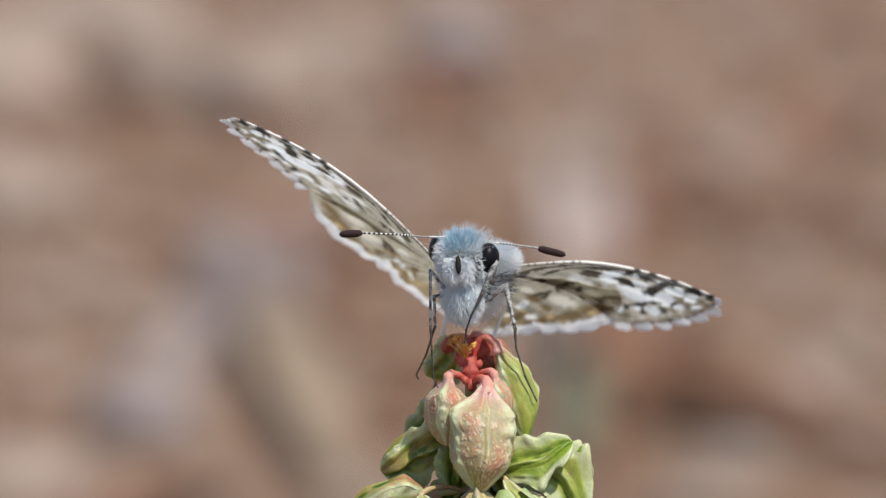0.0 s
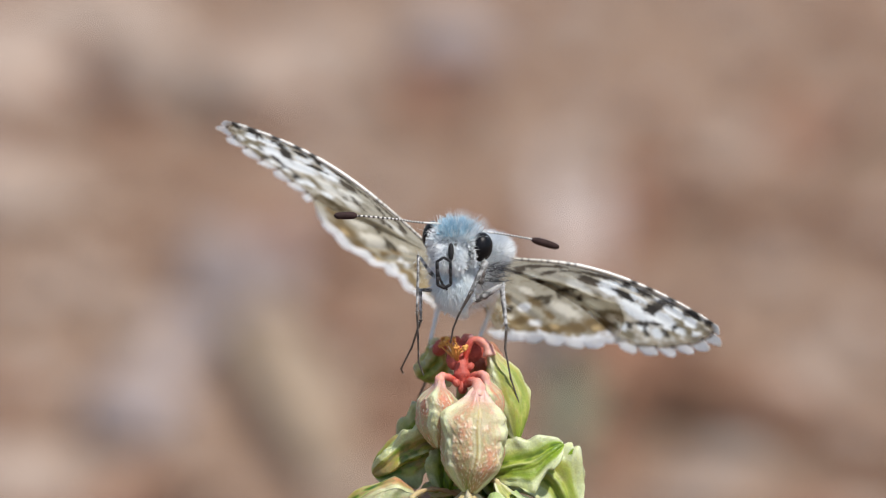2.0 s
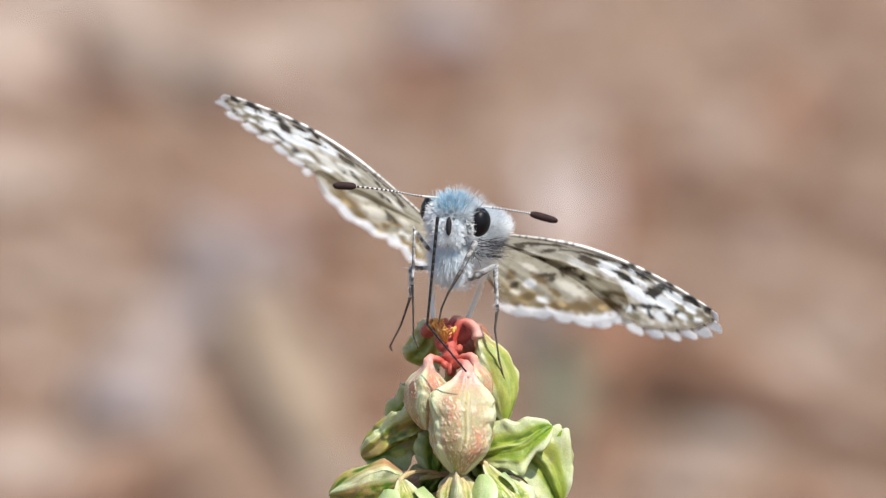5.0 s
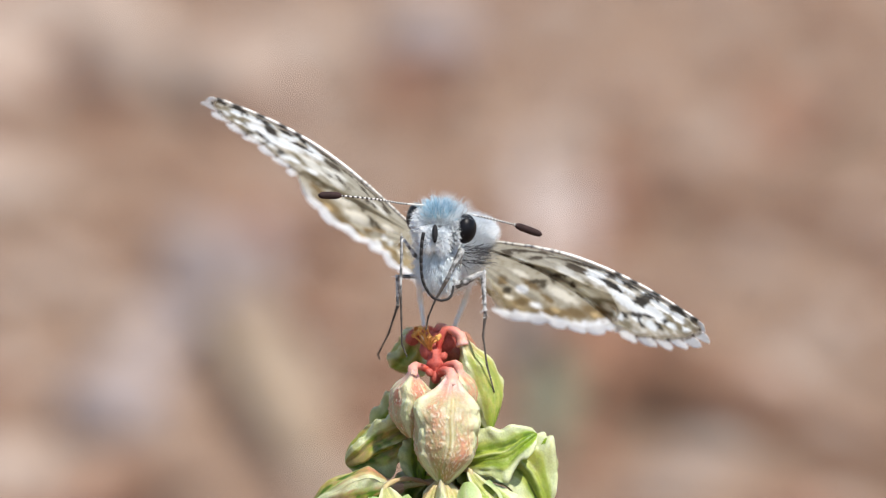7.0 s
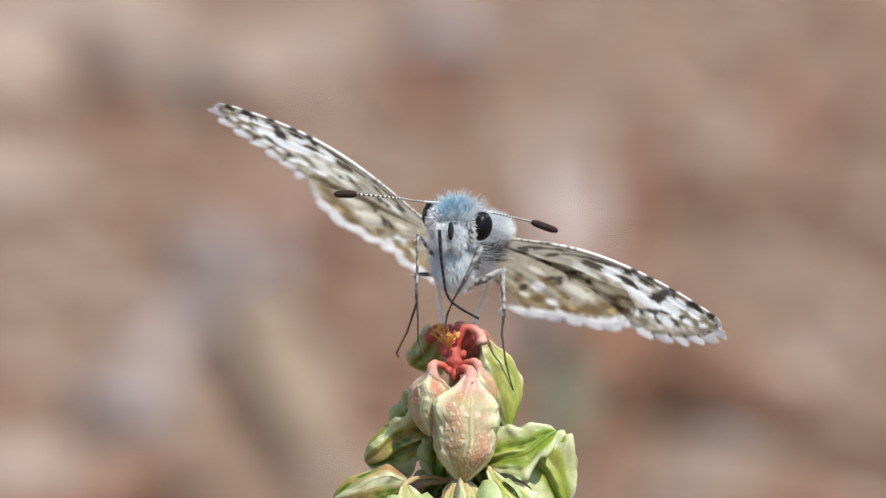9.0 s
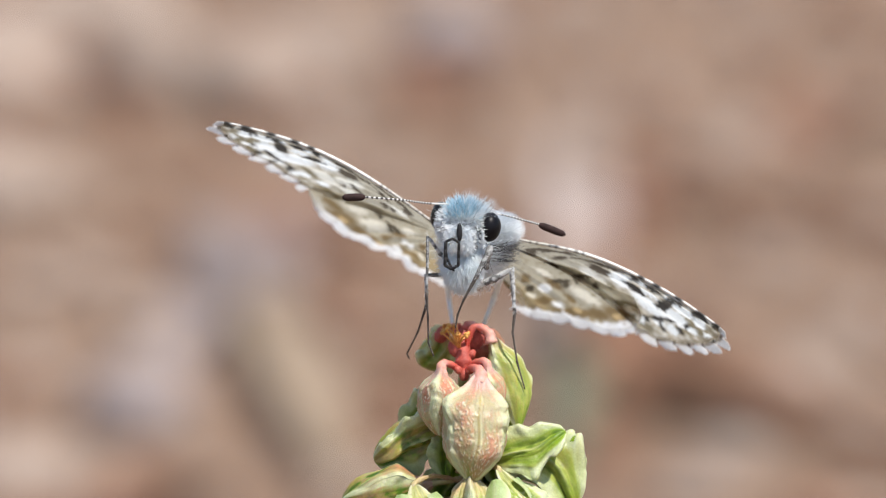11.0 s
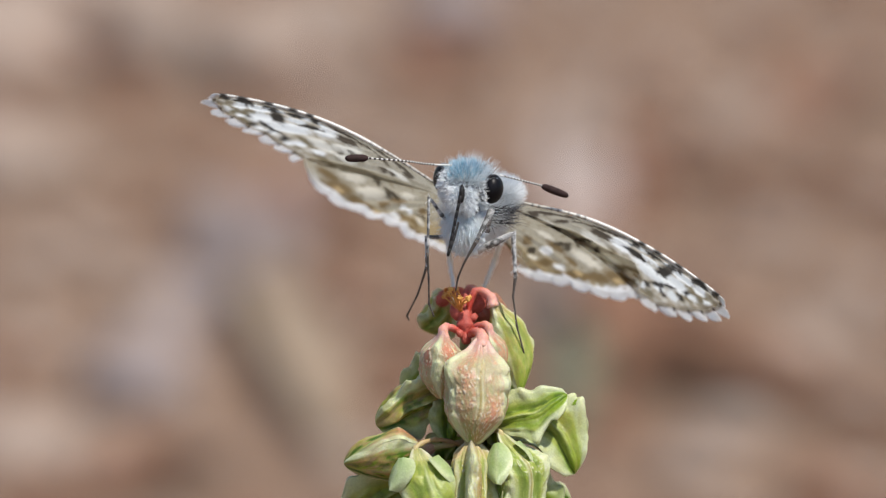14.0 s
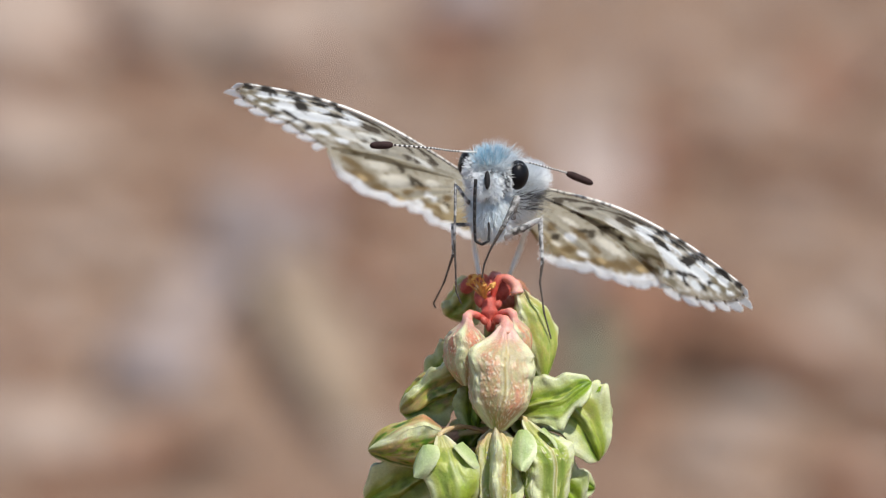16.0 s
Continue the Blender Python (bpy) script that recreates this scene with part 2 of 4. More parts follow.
def dry_leaf(x, y, length, width, lift, turn, mat, seed, label, name="dry_leaf", category="leaf"):
    """A curled leaf with a midrib and some thickness, lying on the soil."""
    rng = random.Random(seed)
    n, m = 22, 10
    verts, faces = [], []
    for layer in (0, 1):
        for i in range(n + 1):
            s = i / n
            half = width * 0.5 * (math.sin(math.pi * (0.04 + 0.94 * s)) ** 0.7)
            for k in range(m + 1):
                a = -1 + 2 * k / m
                z = lift * math.sin(math.pi * s) * (0.6 + 0.4 * a * a) + 0.10 * width * noise.noise(Vector((s * 4, a * 2, seed)))
                verts.append(((s - 0.5) * length, a * half, max(0.0, z) + 0.002 - 0.0012 * layer))
    w, size = m + 1, (m + 1) * (n + 1)
    for i in range(n):
        for k in range(m):
            q = (i * w + k, i * w + k + 1, (i + 1) * w + k + 1, (i + 1) * w + k)
            faces.append(q[::-1])
            faces.append(tuple(size + j for j in q))
    ob = new(name, mesh_of(name, verts, faces, mat))
    ob.matrix_basis = pose(x, y, ground_height(x, y) + 0.001, 0, 0, turn)
    rib = [((s / 20 - 0.5) * length * 1.04, 0, max(0.0, lift * math.sin(math.pi * s / 20) * 0.6) + 0.0025) for s in range(21)]
    part("midrib", mesh_of("midrib", *tube(rib, [0.0016 * (1.2 - s / 20) for s in range(21)], 6), mat), ob)
    return tagged(ob, label, category)


def twig(points, radius, mat, label):
    pts = curve_through([(x, y, ground_height(x, y) + radius * 0.8 + h) for x, y, h in points], 24)
    ob = new("twig", mesh_of("twig", *tube(pts, [radius * (1 - 0.4 * i / 24) for i in range(25)], 8), mat))
    for k, side in ((9, 1), (16, -1)):
        d = (pts[k + 2] - pts[k]).normalized()
        tip = pts[k] + d * 0.03 + Vector((-d.y, d.x, 0.4)) * 0.018 * side
        part("side_shoot", mesh_of("side_shoot", *tube(curve_through([pts[k], pts[k].lerp(tip, 0.5) + Vector((0, 0, 0.002)), tip], 8), [radius * 0.5 * (1 - i / 12) for i in range(9)], 6), mat), ob)
    return tagged(ob, label, "twig")


for row in ((-0.160, 2.00, 0.080, 0.045, STONE, 2), (-0.060, 2.12, 0.060, 0.040, STONE, 3), (-0.255, 1.95, 0.110, 0.040, STONE, 12), (-0.215, 2.25, 0.120, 0.050, STONE, 13),
            (0.080, 1.66, 0.030, 0.040, STONE, 14), (-0.215, 1.62, 0.080, 0.034, STONE, 8), (-0.150, 1.10, 0.050, 0.020, STONE, 15),
            (-0.100, 1.95, 0.080, 0.045, STONE, 16), (0.050, 1.34, 0.018, 0.040, STONE, 18)):
    stone(*row, "pale weathered stone on dry soil")
for row in ((-0.090, 1.36, 0.034, 0.055, STONE_GREY, 4), (-0.112, 1.17, 0.044, 0.032, STONE_GREY, 5), (0.055, 1.26, 0.020, 0.030, STONE_GREY, 7), (-0.070, 1.44, 0.030, 0.030, STONE_GREY, 10), (-0.262, 2.1, 0.10, 0.05, STONE, 11),
            (0.015, 2.16, 0.07, 0.035, STONE_GREY, 19)):
    stone(*row, "grey stone on dry soil")
dry_leaf(-0.056, 1.52, 0.120, 0.060, 0.024, 80, DEAD_LEAF, 1, "curled red-brown dead leaf on soil")
dry_leaf(0.086, 1.24, 0.130, 0.056, 0.045, 80, DEAD_LEAF, 2, "curled red-brown dead leaf on soil")
dry_leaf(0.112, 1.17, 0.100, 0.034, 0.016, -35, DEAD_LEAF, 3, "narrow red-brown dead leaf on soil")
dry_leaf(0.010, 1.98, 0.160, 0.060, 0.020, 80, DEAD_LEAF, 4, "flat red-brown dead leaf on soil")
dry_leaf(0.112, 1.66, 0.200, 0.036, 0.020, 85, DEAD_LEAF, 5, "narrow red-brown dead leaf on soil")
dry_leaf(0.225, 1.86, 0.200, 0.050, 0.015, 70, DEAD_LEAF, 9, "flat red-brown dead leaf on soil")
dry_leaf(-0.205, 2.06, 0.150, 0.040, 0.015, 65, DEAD_LEAF, 6, "narrow red-brown dead leaf on soil")
dry_leaf(-0.095, 1.05, 0.070, 0.030, 0.010, 50, DEAD_LEAF, 10, "curled red-brown dead leaf on soil")
dry_leaf(-0.034, 1.33, 0.110, 0.016, 0.014, 88, DEAD_LEAF, 11, "narrow red-brown dead leaf on soil")
dry_leaf(-0.054, 1.22, 0.36, 0.028, 0.016, -81, STRAW, 7, "long straw-coloured dry grass blade on soil", "dry_grass_blade", "grass")
dry_leaf(0.074, 1.62, 0.46, 0.040, 0.012, 88, BLEACHED, 12, "broad bleached dead leaf on soil")
dry_leaf(-0.095, 1.36, 0.24, 0.030, 0.012, 84, STONE_GREY, 13, "broad grey weathered dead leaf on soil")
dry_leaf(0.060, 1.16, 0.120, 0.020, 0.030, 80, WEED, 8, "small grey-green weed leaf on soil", "weed_leaf")
twig(((0.095, 1.24, 0.01), (0.14, 1.16, 0.004), (0.20, 1.08, 0.0)), 0.005, DEAD_LEAF, "thin dark fallen twig on soil")
twig(((0.10, 1.62, 0.004), (0.20, 1.50, 0.01), (0.31, 1.42, 0.0)), 0.006, DEAD_LEAF, "thin dark fallen twig on soil")


def pebbles(name, mat, count, seed, label):
    """Gravel strewn over the soil behind the plant."""
    rng = random.Random(seed)
    pieces = []
    for _ in range(count):
        y = rng.uniform(0.95, 2.6)
        x = rng.uniform(-0.2, 0.2) * y
        r = rng.uniform(0.005, 0.017)
        v, f = ellipsoid((0, 0, 0), (r, r * rng.uniform(0.7, 1.1), r * rng.uniform(0.5, 0.8)), 6, 8, 0.25)
        turn = Matrix.Rotation(rng.uniform(0, 6.28), 3, "Z")
        o = Vector((x, y, ground_height(x, y) + r * 0.2))
        pieces.append(([turn @ p + o for p in v], f))
    tagged(new(name, mesh_of(name, *joined(pieces), mat)), label, "gravel", kind="stuff")


pebbles("gravel", STONE, 210, 3, "pale gravel strewn over dry soil")
pebbles("leaf_litter", DEAD_LEAF, 200, 4, "brown crumbs of leaf litter on soil")


# ---- the flower spike ----
def at(px, py, depth=0.0):
    """A point of the view frame (metres) from steps right of and below the view's corner and a depth in mm."""
    return Vector(((px - NODE[0]) * STEP, depth * MM, (NODE[1] - py) * STEP))


PINK, CREAM, GREEN, DEEP_SHADE, PALE = (0.76, 0.32, 0.20), (0.61, 0.64, 0.17), (0.295, 0.47, 0.018), (0.08, 0.18, 0.005), (0.80, 0.83, 0.52)


PROFILE_AT = (0, 0.05, 0.10, 0.16, 0.24, 0.34, 0.46, 0.58, 0.70, 0.80, 0.88, 0.94, 0.98, 1.0)
PROFILE = (0.16, 0.28, 0.50, 0.72, 0.90, 0.99, 1.0, 0.98, 0.90, 0.79, 0.64, 0.46, 0.28, 0.07)
# fruits whose stalk swells into a fleshy neck
NECKED = (0.14, 0.25, 0.33, 0.43, 0.70, 0.95, 1.0, 0.97, 0.88, 0.71, 0.51, 0.33, 0.19, 0.05)


def valve_mesh(seed, third, length, width, blush, green, sharp, grainy=False, bent=None):
    """One of the three puffed valves of a dock fruit, 120 degrees of its wall: hanging down from its stalk at the origin. The noise runs on round the fruit, so that neighbours meet."""
    rng = random.Random(seed)
    off = Vector((rng.uniform(0, 50), rng.uniform(0, 50), rng.uniform(0, 50)))
    lean = rng.uniform(-0.10, 0.10)
    bends = bent if bent else (lean, 0.0)
    necked = sharp < 0.35
    n_s, n_a = (110, 84) if grainy else (44, 36)
    cream = (0.68, 0.56, 0.36) if blush > 0.5 else CREAM
    verts, cols, faces = [], [], []
    for layer in (1.0, 0.90):
        for i in range(n_s + 1):
            s = i / n_s
            prof = float(np.interp(s, PROFILE_AT, NECKED if necked else PROFILE))
            seams = [radians(17) * noise.noise(Vector((s * 3.0, 7.7 * (j % 3), 3.0)) + off) * math.sin(math.pi * s) for j in (third, third + 1)]
            for k in range(n_a + 1):
                a = -1 + 2 * k / n_a
                ring = radians(120 * third + 60 * a)
                c, d = math.cos(ring), math.sin(ring)
                wob = noise.noise(Vector((s * 2.4, c * 1.1, d * 1.1)) + off)
                fine = noise.noise(Vector((s * 9, c * 4.2, d * 4.2)) + off)
                net = noise.noise(Vector((s * 22, c * 10, d * 10)) + off)
                wing = min(1.0, abs(a) / 0.96) ** 2.6 if necked else (0.55 * smooth_step(0.35, 1.0, abs(a) + 0.12 * wob) + 0.45 * smooth_step(0.78, 0.95, abs(a) + 0.10 * fine)) * (1 + 0.9 * noise.noise(Vector((s * 4.5, c * 0.8, d * 0.8)) + off))
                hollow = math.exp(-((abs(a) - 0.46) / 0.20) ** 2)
                frill = wing * (0.06 * math.sin(s * 11 + off.x + 3 * wob) + 0.035 * math.sin(s * 27 + off.y + 6 * wob + 3 * fine)) * (1 + max(0, sharp - 0.40) * 2)
                rib = math.exp(-(a / 0.07) ** 2) * smooth_step(0.9, 0.3, s) * smooth_step(0.1, 0.3, s)
                groove = math.exp(-((abs(a) - 0.17) / 0.07) ** 2) * smooth_step(0.9, 0.3, s)
                puff = 0.12 * (1 - a * a) * smooth_step(0.1, 0.4, s) if necked else 0.0
                r = width * 0.5 * prof * ((0.64 + puff if necked else 0.60 + 0.06 * math.exp(-(a / 0.2) ** 2) - 0.10 * hollow * (1 + fine)) + sharp * wing * (1 + 0.35 * wob) + frill + (0.03 * rib - 0.02 * groove if necked else 0.06 * rib - 0.04 * groove) + (0.02 if necked else 0.06) * fine + 0.004 * net + (0.16 if necked else 0.22) * wob)
                r *= layer if abs(a) < 0.97 else (0.5 + 0.5 * layer)
                grain = 0.0
                if grainy and layer == 1.0:
                    spot = noise.noise(Vector((c * width * 0.5, d * width * 0.5, s * length)) * 6.0 + off)
                    grain = smooth_step(0.05, 0.45, spot) * smooth_step(0.15, 0.3, s) * smooth_step(0.95, 0.7, abs(a)) * smooth_step(-0.35, 0.1, fine + wob)
                    r += 0.045 * grain
                ph = radians(59.9) * a * (1 + 0.05 * wob * smooth_step(1.0, 0.7, abs(a))) + (1 - a) / 2 * seams[0] + (1 + a) / 2 * seams[1]
                z = -length * (s + 0.03 * wob * math.sin(math.pi * s)) * (0.985 if layer < 1 else 1)
                z += 0.05 * length * wing * math.sin(math.pi * s) * (1 + wob)
                swell = length * math.sin(math.pi * s)
                turn_c, turn_s = math.cos(radians(120 * third)), math.sin(radians(120 * third))
                bx, by = bends[0] * swell, bends[1] * swell
                verts.append(((r * math.sin(ph) + bx * turn_c + by * turn_s) * MM, (-r * math.cos(ph) - bx * turn_s + by * turn_c) * MM, z * MM))
                if layer < 1:
                    cols.append(GREEN)
                    continue
                streak = noise.noise(Vector((s * 5, c * 11, d * 11)) + off)
                g = green * (0.75 + 1.2 * wob + 0.9 * streak) + 0.30 * (s - 0.4)
                tone = blend(cream, GREEN, min(1, max(0, g + 0.5 * smooth_step(0.72, 0.95, s) * (1 - wing))))
                # deep green in the dents and hollows: shade put into the colour
                tone = blend(tone, DEEP_SHADE, min(1, max(0, green * (1 - wing) * (0.9 * smooth_step(0.2, -0.4, fine + 0.7 * wob + 0.5 * streak) + 0.45 * hollow))))
                tone = blend(tone, (0.50, 0.33, 0.20), min(1, max(0, (0.9 * wob - 0.6 * fine - 0.12) * 2.0)) * min(0.6, 1.6 * blush))
                tone = blend(tone, PINK, min(1, max(0, blush * (0.50 + 0.9 * fine + 0.8 * net + 1.0 * wob) * (1.25 - 0.6 * s))))
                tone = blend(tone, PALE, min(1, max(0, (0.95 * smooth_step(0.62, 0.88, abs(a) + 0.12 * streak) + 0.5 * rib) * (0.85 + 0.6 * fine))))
                tone = blend(tone, (0.80, 0.45, 0.38), 0.85 * smooth_step(0.28, 0.08, s) * (0.15 + 0.85 * min(1, (2.2 if blush > 0.35 else 1) * blush)))
                # grain tops carry a pale glint, painted into the colour
                tone = blend(tone, (0.93, 0.88, 0.68), 0.6 * grain)
                if grainy:
                    ridge = abs(a + 0.05 * noise.noise(Vector((s * 5, 1.5, third)) + off))
                    fade = smooth_step(0.18, 0.3, s) * smooth_step(0.95, 0.7, s)
                    tone = blend(tone, (0.84, 0.80, 0.52), 0.7 * fade * math.exp(-((ridge - 0.09) / 0.045) ** 2))
                    tone = blend(tone, (0.50, 0.36, 0.12), 0.75 * fade * math.exp(-(ridge / 0.035) ** 2))
                if blush > 1:
                    tone = blend(tone, (0.48, 0.14, 0.09), 0.8)
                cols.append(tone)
    w = n_a + 1
    size = w * (n_s + 1)
    for i in range(n_s):
        for k in range(n_a):
            q = (i * w + k, i * w + k + 1, (i + 1) * w + k + 1, (i + 1) * w + k)
            faces.append(q)
            faces.append(tuple(size + j for j in q[::-1]))
    for i in range(n_s):
        for k in (0, n_a):
            q = (i * w + k, (i + 1) * w + k, size + (i + 1) * w + k, size + i * w + k)
            faces.append(q if k else q[::-1])
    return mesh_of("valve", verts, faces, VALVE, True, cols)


def sepal_mesh(seed, length, width, green):
    """A cupped, outward-curling outer sepal, from its base at the origin hanging down."""
    rng = random.Random(seed)
    curl, n, m = rng.uniform(0.5, 1.1), 14, 8
    verts, cols, faces = [], [], []
    for layer in (0, 1):
        for i in range(n + 1):
            s = i / n
            half = 0.5 * width * math.sin(math.pi * (0.10 + 0.88 * s)) ** 0.8
            out = 0.18 * length * math.sin(math.pi * 0.55 * s) + curl * 0.35 * length * max(0, s - 0.55) ** 1.6
            for k in range(m + 1):
                a = -1 + 2 * k / m
                wob = noise.noise(Vector((s * 3, a * 2, seed * 1.7)))
                verts.append(((a * half) * MM, -(out - 0.22 * width * a * a + 0.05 * wob - 0.05 * layer) * MM, (-length * (s - 0.12 * curl * max(0, s - 0.6)) + 0.05 * wob) * MM))
                c = blend((0.36, 0.50, 0.16), (0.58, 0.68, 0.36), min(1, max(0, 0.35 + 0.6 * s + 0.7 * wob)))
                cols.append(blend(c, PALE, 0.75 * abs(a) ** 4 + 0.35 * math.exp(-(a / 0.12) ** 2)))
    w, size = m + 1, (m + 1) * (n + 1)
    for i in range(n):
        for k in range(m):
            q = (i * w + k, i * w + k + 1, (i + 1) * w + k + 1, (i + 1) * w + k)
            faces.append(q)
            faces.append(tuple(size + j for j in q[::-1]))
    return mesh_of("sepal", verts, faces, VALVE, True, cols)


def fruit(spike, seed, top, tip, width, spin, blush, green, sharp=0.42, stalk_from=None, bow=1.0, red=True, leafy=False, grainy=False, bent=None):
    """A three-winged fruit between two points of the view frame, with its bent red stalk."""
    top, tip = Vector(top), Vector(tip)
    axis = tip - top
    turn = Vector((0, 0, -1)).rotation_difference(axis).to_matrix().to_4x4()
    m = Matrix.Translation(top) @ turn @ pose(0, 0, 0, 0, 0, spin)
    mid = (0.58, 0.26) if sharp < 0.35 else (0.48, 0.38)
    off = [0.9 * axis.length * b for b in bent] if bent else (0, 0)
    thick = (0.14 if bent else 0.20) * width * MM
    core = ellipsoid((off[0], off[1], -axis.length * mid[0]), (thick, thick, axis.length * mid[1]), 12, 18, 0.05)
    tone = blend(blend(CREAM, GREEN, 0.75), (0.66, 0.26, 0.10), min(1, blush))
    body = part("fruit", mesh_of("fruit", *core, VALVE, True, [tone] * len(core[0])), spike, m=m)
    if stalk_from is not None:
        start = m.inverted() @ Vector(stalk_from)
        high = Vector((start.x * 0.4, start.y * 0.4, max(start.z, 0) + 0.5 * bow * MM))
        pts = curve_through([start, start * 0.75 + high * 0.25 + Vector((0, 0, 0.2 * bow * MM)), high, Vector((0, 0, 0.1 * MM)), Vector((0, 0, -0.6 * MM))], 18)
        radii = [((0.13 if red else 0.11) + ((0.02 + 0.075 * width) if red else 0.13) * (i / 18) ** 1.8 + (0.05 if red and i in (7, 8) else 0) + 0.03 * math.sin(i * 2.3)) * MM for i in range(19)]
        near, far = ((0.58, 0.07, 0.045), (0.82, 0.47, 0.38)) if red else ((0.42, 0.24, 0.13), (0.60, 0.52, 0.26))
        tones = [blend(near, far, smooth_step(0.3, 1.0, i / 18)) for i in range(19) for _ in range(8)]
        part("pedicel", mesh_of("pedicel", *tube(pts, radii), STALKS, True, tones), body, "curved red stalk" if red else "thin brownish stalk")
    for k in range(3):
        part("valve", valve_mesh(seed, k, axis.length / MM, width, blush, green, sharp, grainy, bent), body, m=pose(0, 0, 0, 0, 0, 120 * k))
    rng = random.Random(seed)
    if leafy:
        for k in range(3):
            face = pose(0, 0, 0, 0, 0, 60 + 120 * k + rng.uniform(-14, 14)) @ pose(0, -width * 0.30 * MM, -0.10 * axis.length, -rng.uniform(8, 30), 0, 0)
            part("sepal", sepal_mesh(seed * 5 + k, axis.length / MM * rng.uniform(0.34, 0.46), width * rng.uniform(0.42, 0.58), green), body, m=face)
    return body


